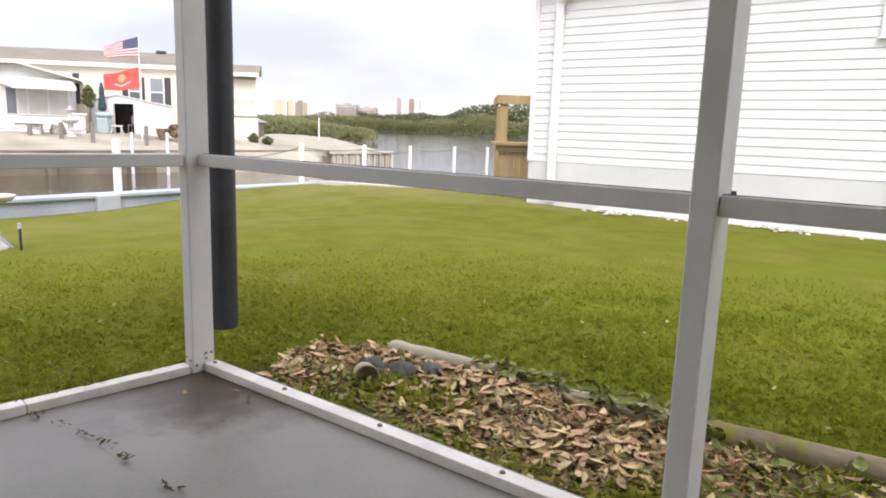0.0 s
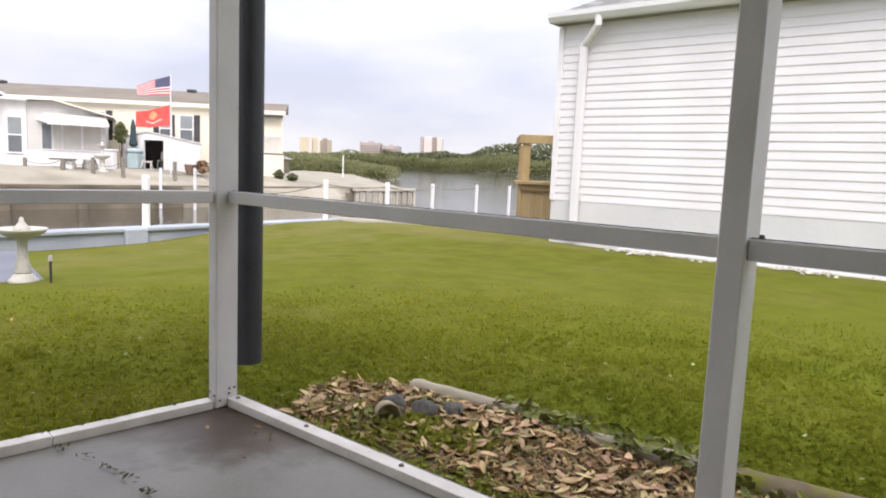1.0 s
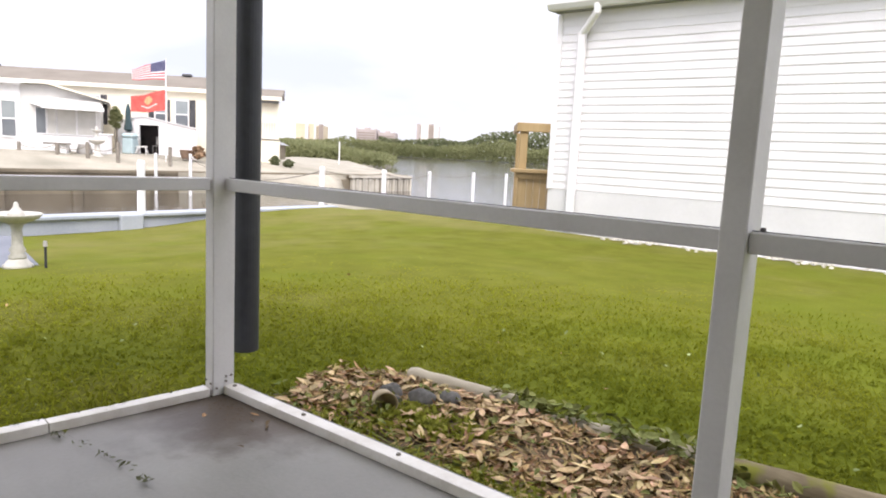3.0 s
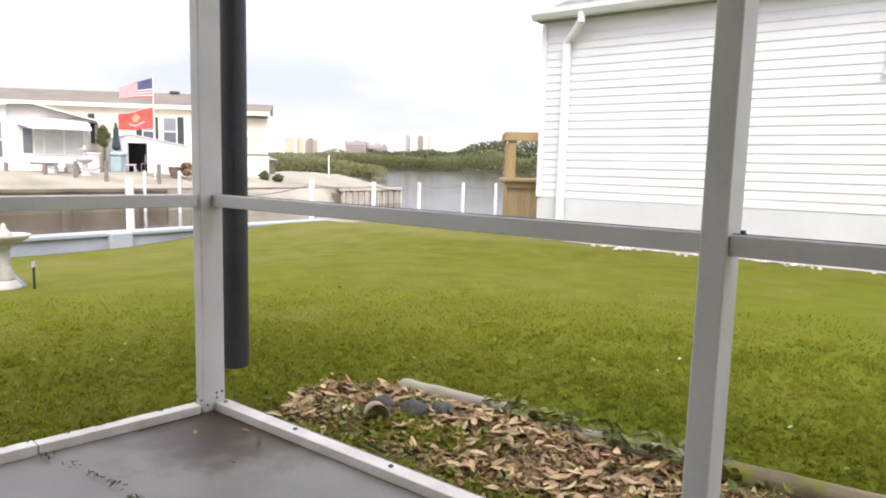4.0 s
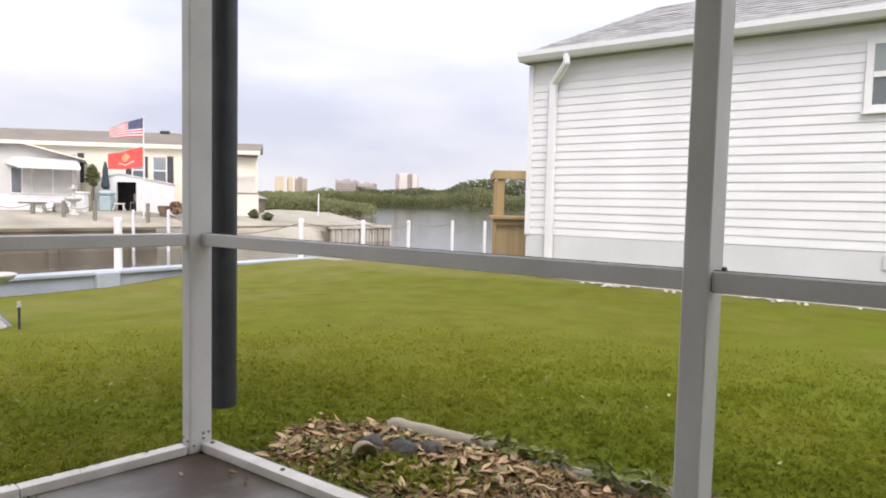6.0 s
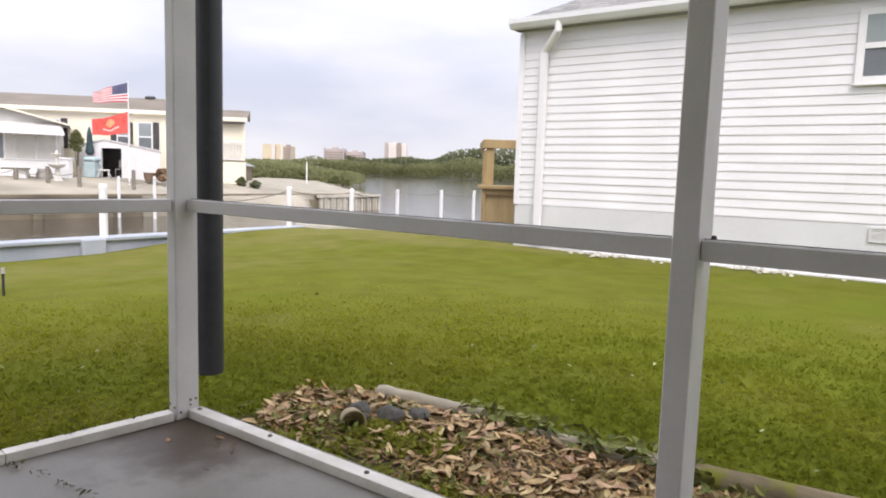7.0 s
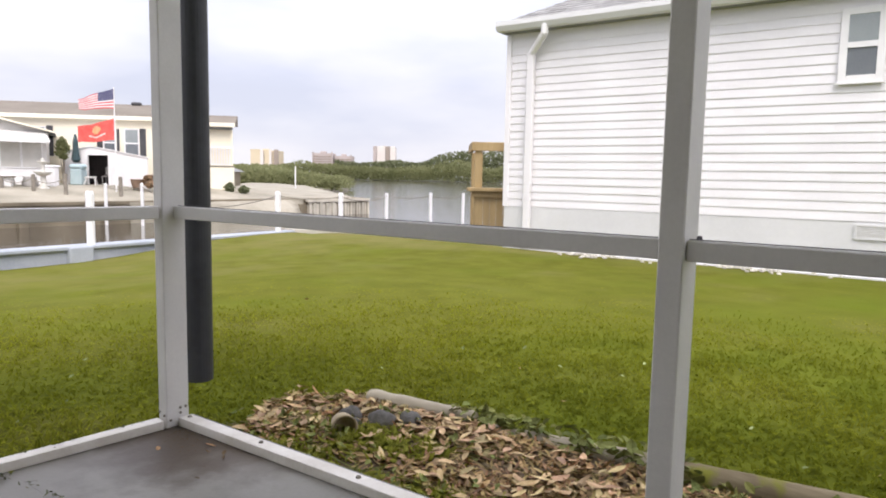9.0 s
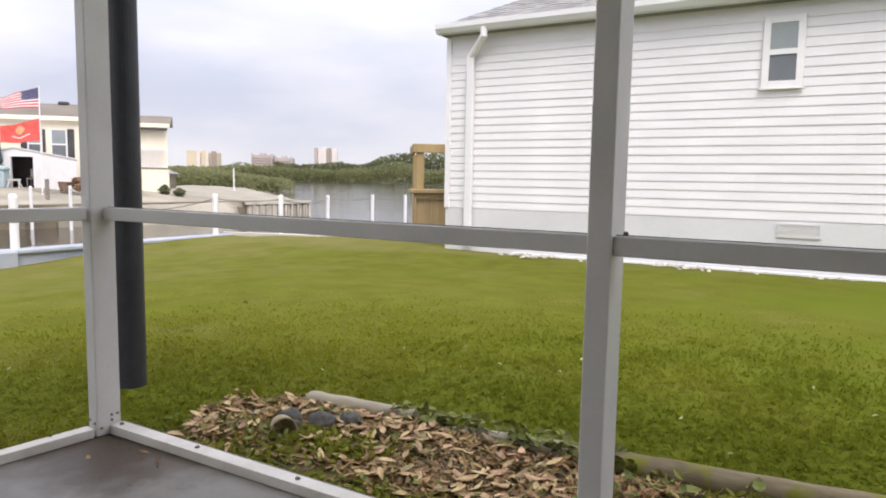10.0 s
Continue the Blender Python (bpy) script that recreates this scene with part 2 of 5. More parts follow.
def C(bm, p, q, r0, r1=None, seg=14):
    """Adds a tapered rod from p to q."""
    p, q = Vector(p), Vector(q)
    d = q - p
    bmesh.ops.create_cone(bm, cap_ends=True, segments=seg, radius1=r0, radius2=r0 if r1 is None else r1, depth=d.length,
                          matrix=Matrix.Translation((p + q) / 2) @ d.to_track_quat("Z", "Y").to_matrix().to_4x4())
    return bm


def rod(*a, **k):
    return C(bmesh.new(), *a, **k)


def lathe(rings, seg=24):
    """A turned body from (radius, height) rings."""
    bm = bmesh.new()
    rows = [[bm.verts.new((r * math.cos(6.28319 * i / seg), r * math.sin(6.28319 * i / seg), z)) for i in range(seg)] for r, z in rings]
    for a, b in zip(rows, rows[1:]):
        for i in range(seg):
            bm.faces.new((a[i], a[(i + 1) % seg], b[(i + 1) % seg], b[i]))
    bm.faces.new(rows[0][::-1])
    bm.faces.new(rows[-1])
    return bm


def poly(pts):
    """One flat face through the points."""
    bm = bmesh.new()
    bm.faces.new([bm.verts.new(p) for p in pts])
    return bm


def prism(pts, dx, dy, dz):
    """The outline pts pushed along a vector."""
    bm = bmesh.new()
    f = bm.faces.new([bm.verts.new(p) for p in pts])
    g = bmesh.ops.extrude_face_region(bm, geom=[f])
    bmesh.ops.translate(bm, vec=(dx, dy, dz), verts=[e for e in g["geom"] if isinstance(e, bmesh.types.BMVert)])
    bmesh.ops.recalc_face_normals(bm, faces=bm.faces)
    return bm


def mesh_of(name, bm, mat, smooth=False):
    me = bpy.data.meshes.new(name)
    if smooth:
        for f in bm.faces:
            f.smooth = True
    bm.to_mesh(me)
    bm.free()
    me.materials.append(mat)
    return me


def part(name, bm, mat, parent, label="", smooth=False):
    ob = new(name, bm if isinstance(bm, bpy.types.Mesh) else mesh_of(name, bm, mat, smooth))
    ob.parent = parent
    return tagged(ob, label)


def thing(name, label, category, group="", at=(0, 0, 0), rz=0.0, kind=""):
    ob = new(name)
    ob.empty_display_size = 0.1
    ob.matrix_basis = pose(*at, 0, 0, rz)
    return tagged(ob, label, category, group, kind)


def solid(name, bm, mat, label, category, group="", kind="", smooth=False):
    return tagged(new(name, mesh_of(name, bm, mat, smooth)), label, category, group, kind)


def soup(name, verts, faces, mat, smooth=False):
    me = bpy.data.meshes.new(name)
    me.from_pydata(verts, [], faces)
    me.materials.append(mat)
    return new(name, me)


def step(a, b, v):
    k = min(1.0, max(0.0, (v - a) / (b - a)))
    return k * k * (3 - 2 * k)


def edge_y(x):
    """The line of the slanting seawall at the lawn's corner."""
    return min(10.6 + 0.32 * (x + 11.4), 11.42)


def ground_z(x, y):
    """Height of the lawn."""
    z = -0.07 - 0.15 * step(3.0, 10.0, math.hypot(x, y))
    z -= 0.36 * step(-5.0, -11.5, x) * step(10.3, 5.0, y)
    z -= 0.09 * step(-8.0, -11.5, x) * step(7.0, 10.5, y)
    z -= 1.0 * step(0.1, 0.5, y - edge_y(x)) * step(-8.2, -8.7, x)
    return z + 0.02 * noise.noise((x * 0.7, y * 0.7, 3.1))


# ---- ground, water, far land ----
WATER = -1.15
XS = [-11.6 + 0.3 * i for i in range(60)] + [7, 9, 12, 16, 22, 30, 45, 60]
YS = [-60, -40, -25, -15, -10, -7] + [-5 + 0.3 * i for i in range(51)] + [10.5, 10.9, 11.45]
verts = [(x, y, ground_z(x, y)) for y in YS for x in XS]
nx = len(XS)
faces = [(j * nx + i, j * nx + i + 1, (j + 1) * nx + i + 1, (j + 1) * nx + i) for j in range(len(YS) - 1) for i in range(nx - 1)]
ground = tagged(soup("ground", verts, faces, M_LAWN), "mown green lawn with dry yellowish patches", "lawn", kind="structure")
for p in ground.data.polygons:
    p.use_smooth = True
tagged(soup("water", [(-3000, -600, WATER), (3000, -600, WATER), (3000, 3500, WATER), (-3000, 3500, WATER)], [(0, 1, 2, 3)], M_WATER), "calm grey-brown canal water with light ripples", "water", kind="structure")

# seawall of the lawn: cap and face
seawall = thing("seawall", "pale grey concrete seawall with a raised cap along the lawn", "seawall", kind="structure")
part("wall_face", box(-11.95, -60, -2.0, -11.68, 10.56, -0.36), M_CONC, seawall)
part("cap", box(-12.0, -60, -0.36, -11.62, 10.58, -0.29, bevel=0.015), M_CONC, seawall, "lighter weathered concrete cap")
part("wall_face", box(-8.8, 11.5, -2.0, 40, 11.7, -0.36), M_CONC, seawall)
part("cap", box(-8.78, 11.42, -0.36, 40, 11.75, -0.25, bevel=0.015), M_CONC, seawall, "lighter weathered concrete cap")
part("cap", prism([(-12.0, 10.6, -0.4), (-11.62, 10.6, -0.4), (-8.8, 11.42, -0.4), (-8.8, 11.75, -0.4)], 0, 0, 0.145), M_CAP, seawall, "pale beige concrete cap")
part("wall_face", prism([(-11.95, 10.57, -2.0), (-11.68, 10.57, -2.0), (-8.82, 11.5, -2.0), (-8.82, 11.7, -2.0)], 0, 0, 1.62), M_CONC, seawall)

# the porch: slab, sill tracks, posts, rails, roof, house wall behind
floor = thing("floor", "blue-grey painted concrete porch floor with a weedy joint and dirt in the corner", "floor", kind="structure")
CX, CY = -2.36, 1.47


def floor_material():
    """Grey painted concrete with brown dirt washed into the corner."""
    m = surf("grey_painted_concrete", (0.178, 0.17, 0.147), (0.24, 0.229, 0.199), 2.2, 0.5, 0.12, 70)
    n, l = m.node_tree.nodes, m.node_tree.links
    b = n["Principled BSDF"]
    paint = b.inputs["Base Color"].links[0].from_socket
    for cx, cy, r, col, most in ((-2.22, 1.36, 0.3, (0.045, 0.028, 0.014, 1), 0.97), (-1.98, 1.43, 0.22, (0.07, 0.048, 0.028, 1), 0.8), (-2.35, 0.9, 0.3, (0.17, 0.155, 0.14, 1), 0.45)):
        co, d, ns, ad, rp = n.new("ShaderNodeTexCoord"), n.new("ShaderNodeVectorMath"), n.new("ShaderNodeTexNoise"), n.new("ShaderNodeMath"), n.new("ShaderNodeMapRange")
        d.operation, d.inputs[1].default_value = "DISTANCE", (cx, cy, 0)
        ns.inputs["Scale"].default_value, ns.inputs["Detail"].default_value = 9.0, 5.0
        ad.operation, ad.inputs[1].default_value = "MULTIPLY_ADD", 0.42
        rp.inputs["From Min"].default_value, rp.inputs["From Max"].default_value = r + 0.3, r + 0.08
        rp.inputs["To Max"].default_value = most
        mx = n.new("ShaderNodeMix")
        mx.data_type = "RGBA"
        mx.inputs[7].default_value = col
        l.new(co.outputs["Object"], d.inputs[0])
        l.new(co.outputs["Object"], ns.inputs["Vector"])
        l.new(ns.outputs["Fac"], ad.inputs[0])
        l.new(d.outputs["Value"], ad.inputs[2])
        l.new(ad.outputs[0], rp.inputs["Value"])
        l.new(rp.outputs["Result"], mx.inputs[0])
        l.new(paint, mx.inputs[6])
        paint = mx.outputs[2]
    l.new(paint, b.inputs["Base Color"])
    return m


M_FLOOR = floor_material()
part("slab", prism([(-2.40, 0.9001, -0.25), (3.0, 0.9001, -0.25), (3.0, 1.585, -0.25), (-2.43, 1.585, -0.25), (-2.47, 0.95, -0.25)], 0, 0, 0.25), M_FLOOR, floor)
part("slab", prism([(-2.72, -3.0, -0.25), (3.0, -3.0, -0.25), (3.0, 0.8998, -0.25), (-2.478, 0.8998, -0.25)], 0, 0, 0.25), M_FLOOR, floor)


def post_at(x0, y0, x1, y1, label):
    p = thing("porch_post", label, "post", "porch posts")
    part("shaft", box(x0, y0, 0.0, x1, y1, 2.42, bevel=0.003), M_ALU, p)
    return p


post_at(CX - 0.056, CY - 0.045, CX - 0.003, CY + 0.05, "grey-white aluminium corner post standing on the porch slab")
post_at(-0.551, CY - 0.015, -0.496, CY + 0.095, "grey-white aluminium porch post carrying a chair rail")
post_at(1.35, CY - 0.015, 1.406, CY + 0.095, "grey-white aluminium porch post carrying a chair rail")
cp = bpy.data.objects["porch_post"]
for dx, dy, z in ((-0.045, -0.046, 0.06), (-0.015, -0.046, 0.05), (-0.03, -0.046, 0.02)):
    part("screw", rod((CX + dx, CY + dy, z), (CX + dx, CY + dy - 0.004, z), 0.005, seg=8), M_WOODGREY, cp, "rusty screw head")
for dy, z in ((-0.03, 0.03), (0.012, 0.07), (0.035, 0.07), (0.012, 0.05)):
    part("screw", rod((CX - 0.003, CY + dy, z), (CX + 0.001, CY + dy, z), 0.005, seg=8), M_WOODGREY, cp, "rusty screw head")
RAIL0, RAIL1 = 0.799, 0.845
for x0, x1 in ((CX, -0.552), (-0.496, 1.35)):
    r = thing("porch_rail", "grey-white aluminium chair rail between porch posts", "rail", "porch rails")
    part("bar", box(x0 + 0.001, CY, RAIL0, x1 - 0.001, CY + 0.05, RAIL1, bevel=0.003), M_ALU, r)
    part("spline_groove", box(x0 + 0.002, CY + 0.018, RAIL1, x1 - 0.002, CY + 0.024, RAIL1 + 0.002), M_SHUTTER, r, "dark screen spline")
    if x0 > -1:
        part("bolt", rod((x0 + 0.02, CY + 0.03, RAIL1), (x0 + 0.02, CY + 0.03, RAIL1 + 0.009), 0.007, 0.005, seg=8), M_SHUTTER, r, "dark bolt head")
SIDE = pose(CX - 0.056, CY - 0.045, 0, 0, 0, -6.5)
r = thing("porch_rail", "grey-white aluminium chair rail between porch posts", "rail", "porch rails")
part("bar", box(0.0, -2.6, RAIL0, 0.05, -0.004, RAIL1, bevel=0.003, turn=SIDE), M_ALU, r)
post = thing("porch_post", "grey-white aluminium porch post carrying a chair rail", "post", "porch posts")
part("shaft", box(-0.01, -2.66, 0, 0.06, -2.6, 2.42, bevel=0.003, turn=SIDE), M_ALU, post)
for x0, x1 in ((CX + 0.001, -0.553), (-0.495, 1.349)):
    t = thing("sill_track", "white aluminium sill track screwed to the porch slab", "sill track", "sill tracks")
    part("channel", box(x0, CY, 0.0, x1, CY + 0.055, 0.034, bevel=0.002), M_TRACK, t)
    for k in range(-1, 5):
        sxk = -1.915 + 0.457 * k
        if x0 + 0.02 < sxk < x1 - 0.02 or k == -1 and x0 < -2:
            part("screw", rod((max(sxk, x0 + 0.03), CY + 0.03, 0.034), (max(sxk, x0 + 0.03), CY + 0.03, 0.04), 0.009, 0.007, seg=8), M_WOODGREY, t, "rusty screw head")
t = thing("sill_track", "white aluminium sill track with a joint and dirt along it", "sill track", "sill tracks")
part("channel", box(-0.002, -0.56, 0.0, 0.05, -0.004, 0.034, bevel=0.002, turn=SIDE), M_TRACK, t)
part("channel", box(-0.004, -2.6, 0.0, 0.052, -0.564, 0.036, bevel=0.002, turn=SIDE), M_TRACK, t)

# unseen ceiling, carried past the slab to x = 7 to darken the lawn
tagged(new("ceiling", mesh_of("ceiling", box(-2.72, -3.0, 2.52, 7.0, 1.72, 2.6), M_WHITE)), "white porch ceiling, unseen, run on eastward to shade the lawn", "ceiling", kind="structure")
part("header_beam", box(-2.5, CY - 0.05, 2.42, 3.0, CY + 0.1, 2.52), M_ALU, tagged(new("beam"), "white porch header beam", "beam", kind="structure"))
# unseen wall added at the back; its height cuts off sky light
tagged(new("wall_south", mesh_of("wall_south", box(-2.9, -3.2, -0.3, 9.0, -3.0, 3.2), M_SIDING)), "unseen white sided house wall behind the porch, blocking low sky", "wall", kind="structure")

# black downpipe outside the corner
dp = thing("downpipe", "black plastic downpipe hanging beside the corner post", "pipe")
pb = bmesh.new()
C(pb, (-2.465, 1.64, 0.125), (-2.465, 1.64, 2.7), 0.056, seg=28)
part("pipe", pb, M_PIPE, dp, smooth=False)
part("strap", box(-2.47, 1.57, 2.2, -2.4, 1.7, 2.24), M_PIPE, dp, "black strap to the post")

# ---- the white neighbour house ----
HY = 10.2
HX0, HX1 = -6.01, 16.0
house = thing("white_house", "white vinyl-sided mobile home with grey shingle hip roof", "house")
part("wall", box(HX0 + 0.02, HY + 0.03, -0.35, HX1, 13.7, 3.4), M_SIDING, house)
part("skirting", box(HX0 + 0.015, HY + 0.016, -0.35, HX1, HY + 0.03, 0.505), M_SKIRT, house, "pale grey skirting panel")
part("corner_trim", box(HX0, HY - 0.012, 0.505, HX0 + 0.09, HY + 0.02, 3.36, bevel=0.003), M_SIDING, house)
courses = int((3.4 - 0.51) / 0.127)


def board_mesh(length):
    bm = prism([(0, HY + 0.03, 0), (0, HY + 0.012, 0), (0, HY + 0.012, 0.012), (0, HY + 0.022, 0.1275), (0, HY + 0.03, 0.1275)], length, 0, 0)
    return mesh_of("siding_board", bm, M_SIDING)


BOARDS = {q: board_mesh(q) for q in (1.25, 2.4, 3.05, 3.66, 9.0)}
for k in range(courses):
    x = HX0 + 0.05
    for j, q in enumerate(((3.05, 3.66, 2.4), (1.25, 3.66, 3.66), (2.4, 3.66, 3.05), (3.66, 2.4, 3.05))[(k * 3 + k // 4) % 4] + (9.0,)):
        o = part("siding_board", BOARDS[q], M_SIDING, house)
        o.location = (x, -0.0022 * (j % 2), 0.51 + 0.127 * k)
        x += q - (0.03 if j < 3 else 0)
# roof
e0, ey, ez = HX0 - 0.05, HY - 0.17, 3.55
RY, RZ = 12.0, 4.56
hip = 1.65
rb = bmesh.new()
P = [(e0, ey, ez), (HX1 + .3, ey, ez), (HX1 + .3, RY, RZ), (e0 + hip, RY, RZ), (e0, 2 * RY - ey, ez), (HX1 + .3, 2 * RY - ey, ez)]
vv = [rb.verts.new(p) for p in P]
for f in ((0, 1, 2, 3), (0, 3, 4), (4, 3, 2, 5)):
    rb.faces.new([vv[i] for i in f])
roof = part("roof", rb, M_SHINGLE, house, "grey shingle roof")
# shingle tabs in overlapping courses over the two slopes in view
g = random.Random(17)
V, F = [], []
for (ax, ay, az), (bx, by, bz), (cx, cy, cz), along in ((P[0], P[1], P[2], 22.0), (P[4], P[0], P[3], 4.0)):
    a_, b_ = Vector((ax, ay, az)), Vector((bx, by, bz))
    run = (b_ - a_).normalized()
    rise = Vector((cx, cy, cz)) - a_
    rise = (rise - run * rise.dot(run))
    tall, rise = rise.length, rise.normalized()
    nrm = run.cross(rise).normalized()
    width = (b_ - a_).length
    rows_ = int(tall / 0.14) + 1
    for k in range(rows_):
        lo, hi = 0.14 * k, min(0.14 * k + 0.15, tall)
        cut, cut2 = ((hip if along > 10 else 0.5 * width) * q_ / tall for q_ in (lo, hi))
        x = cut + g.uniform(0, 0.3) - 0.3
        end, end2 = (width, width) if along > 10 else (width - cut, width - cut2)
        while x < end:
            w_ = g.uniform(0.24, 0.34)
            x0_, x1_ = max(x, cut), min(x + w_ - 0.006, end)
            if x1_ - x0_ > 0.03:
                t_ = g.uniform(0.008, 0.016)
                q = len(V)
                for u_, v_, h_ in ((x0_, lo, t_), (x1_, lo, t_), (min(max(x1_, cut2), end2), hi, 0.003), (min(max(x0_, cut2), end2), hi, 0.003), (x0_, lo, 0.0), (x1_, lo, 0.0)):
                    V.append(tuple(a_ + run * u_ + rise * v_ + nrm * h_))
                F += [(q, q + 1, q + 2, q + 3), (q + 4, q + 5, q + 1, q)]
            x += w_
sh = tagged(soup("shingles", V, F, M_SHINGLE), "grey asphalt shingle tabs in courses", kind="stuff")
sh.parent = house
# dark grey here paints the shadow band under the gutter
part("soffit", box(e0 + 0.01, ey + 0.01, ez - 0.15, HX1, HY + 0.05, ez - 0.11), M_GABLE_SHADE, house, "soffit with the eave's shadow put into its grey")
part("fascia", box(e0, ey, ez - 0.15, HX1, ey + 0.02, ez + 0.01), M_WHITE, house)
part("fascia", box(e0, ey + 0.02, ez - 0.15, e0 + 0.02, 2 * RY - ey, ez + 0.01), M_WHITE, house)
gt = prism([(e0 - 0.02, ey - 0.003, ez + 0.01), (e0 - 0.02, ey - 0.12, ez + 0.01), (e0 - 0.02, ey - 0.12, ez - 0.065), (e0 - 0.02, ey - 0.075, ez - 0.14), (e0 - 0.02, ey - 0.003, ez - 0.147)], HX1 - e0, 0, 0)
part("gutter", gt, M_GUTTER, house, "pale grey metal gutter")
ds = part("downspout", box(-5.57, HY - 0.1, -0.15, -5.45, HY - 0.015, 3.06, bevel=0.008), M_SIDING, house, "white downspout with an elbow")
eb = bmesh.new()
C(eb, (-5.2, ey - 0.05, ez - 0.1), (-5.2, ey - 0.05, ez - 0.26), 0.06, seg=8)
C(eb, (-5.2, ey - 0.05, ez - 0.24), (-5.5, HY - 0.055, 3.04), 0.06, seg=8)
part("elbow", eb, M_WHITE, house)


def window(parent, x0, z0, x1, z1, y, fw=0.07, mid=True, glass=None):
    w = part("window", box(x0, y - 0.012, z0, x1, y + 0.01, z1), glass or M_GLASS, parent)
    f = bmesh.new()
    B(f, x0 - fw, y - 0.024, z0 - fw, x0, y + 0.01, z1 + fw, bevel=0.004)
    B(f, x1, y - 0.024, z0 - fw, x1 + fw, y + 0.01, z1 + fw, bevel=0.004)
    B(f, x0, y - 0.024, z1, x1, y + 0.01, z1 + fw, bevel=0.004)
    B(f, x0, y - 0.024, z0 - fw, x1, y + 0.01, z0, bevel=0.004)
    part("frame", f, M_WHITE, w, "white window frame")
    if mid:
        zm = (z0 + z1) / 2
        part("upper_pane", box(x0, y - 0.016, zm, x1, y - 0.012, z1), M_PANE, w, "pane with a pale blind behind it")
        part("meeting_rail", box(x0, y - 0.03, zm - 0.035, x1, y + 0.005, zm + 0.035), M_WHITE, w)
    part("sill", box(x0 - fw - 0.02, y - 0.042, z0 - fw - 0.02, x1 + fw + 0.02, y, z0 - fw), M_WHITE, w)
    return w


window(house, -0.995, 2.37, -0.67, 3.13, HY - 0.005, fw=0.09)
v = part("skirt_vent", box(-0.735, HY + 0.004, 0.305, -0.26, HY + 0.014, 0.45), M_STUCCO_SHADE, house, "white skirting vent")
for x0, x1, z0, z1 in ((-0.76, -0.735, 0.28, 0.475), (-0.26, -0.235, 0.28, 0.475), (-0.735, -0.26, 0.45, 0.475), (-0.735, -0.26, 0.28, 0.305)):
    part("frame", box(x0, HY - 0.008, z0, x1, HY + 0.016, z1), M_SKIRT, v)
for k in range(6):
    part("slat", box(-0.73, HY - 0.002, 0.312 + 0.023 * k, -0.265, HY + 0.006, 0.322 + 0.023 * k), M_SKIRT, v)
part("footing", box(HX0 + 1.35, HY - 0.11, -0.4, HX1, HY + 0.01, -0.19, bevel=0.01), M_SKIRT, house, "white concrete footing strip")

# ---- across the canal; a frame turned to face the lawn ----
FAR = pose(-0.094, -0.005, 0, 0, 0, 35.4)
FARI = FAR.inverted()


def far_thing(name, label, category, group="", kind=""):
    ob = thing(name, label, category, group, kind=kind)
    ob.matrix_basis = FAR
    return ob


def fz(x, y):
    """Height of the far bank."""
    return -0.28 + 0.6 * step(-27.5, -32.5, x) * (0.3 + 0.7 * step(29.0, 23.5, y)) - 1.4 * step(-37.0, -52.0, x) * step(24.0, 30.0, y) + 0.05 * noise.noise((x * 0.4, y * 0.4, 0))


FRONT = lambda y: -27.75 + 0.05 * max(0, y - 5) if y <= 29 else -26.55 - 1.2 * (y - 29)
REACH = [0, 0.8, 1.6, 2.4, 3.2, 4, 5, 6, 7.5, 10, 14, 20, 32, 60, 120, 270, 670]
YS = [-300, -100, -50, -20, -5, 5, 8, 10, 12, 15, 18, 20, 22, 25, 27, 29, 33, 40, 55, 75, 100]
verts = [(FRONT(y) - q, y, fz(FRONT(min(y, 29)) - q, y)) for y in YS for q in REACH[::-1]]
XS = REACH[1:]
nx = len(XS) + 1
faces = [(j * nx + i, j * nx + i + 1, (j + 1) * nx + i + 1, (j + 1) * nx + i) for j in range(len(YS) - 1) for i in range(nx - 1)]
fb = tagged(soup("far_bank", verts, faces, M_SAND), "pale sandy far bank of the canal with thin grass", "bank", kind="structure")
# sand washed up against the wall near the point
V, F = [], []
for i in range(21):
    y = 15.4 + 0.46 * i
    x = -27.3 + 0.05 * (y - 5)
    w_ = 0.05 + 1.8 * step(0, 12, i) * step(20, 16, i)
    for k in range(5):
        V.append((x + w_ * k / 4, y, -0.28 - 1.05 * (k / 4) ** 1.3 + 0.06 * noise.noise((x + k, y * 0.9, 2.0))))
F = [(i * 5 + k, i * 5 + k + 1, i * 5 + k + 6, i * 5 + k + 5) for i in range(20) for k in range(4)]
tagged(soup("sand_slope", V, F, M_SAND), "sand slope washed up against the far seawall", "bank", kind="structure")
fw = thing("far_seawall", "dark stained concrete seawall along the far bank", "seawall", kind="structure")
part("wall_face", prism([(-27.85, 5, -2), (-27.35, 5, -2), (-26.15, 29.1, -2), (-26.65, 29.1, -2)], 0, 0, 1.65), M_WALLDK, fw)
part("wall_face", box(-28.4, -60, -2, -27.6, 5, -0.35), M_WALLDK, fw)
part("cap", prism([(-27.95, 5, -0.35), (-27.3, 5, -0.35), (-26.1, 29.15, -0.35), (-26.75, 29.15, -0.35)], 0, 0, 0.12), M_WALLDK, fw)
part("cap", box(-28.5, -60, -0.35, -27.55, 5, -0.23), M_WALLDK, fw)
for k in range(9):
    yk = 6 + 2.6 * k
    part("buttress", box(-27.5 + 0.05 * (yk - 5), yk, -1.6, -27.15 + 0.05 * (yk - 5), yk + 0.35, -0.5, bevel=0.03), M_WALLDK, fw)

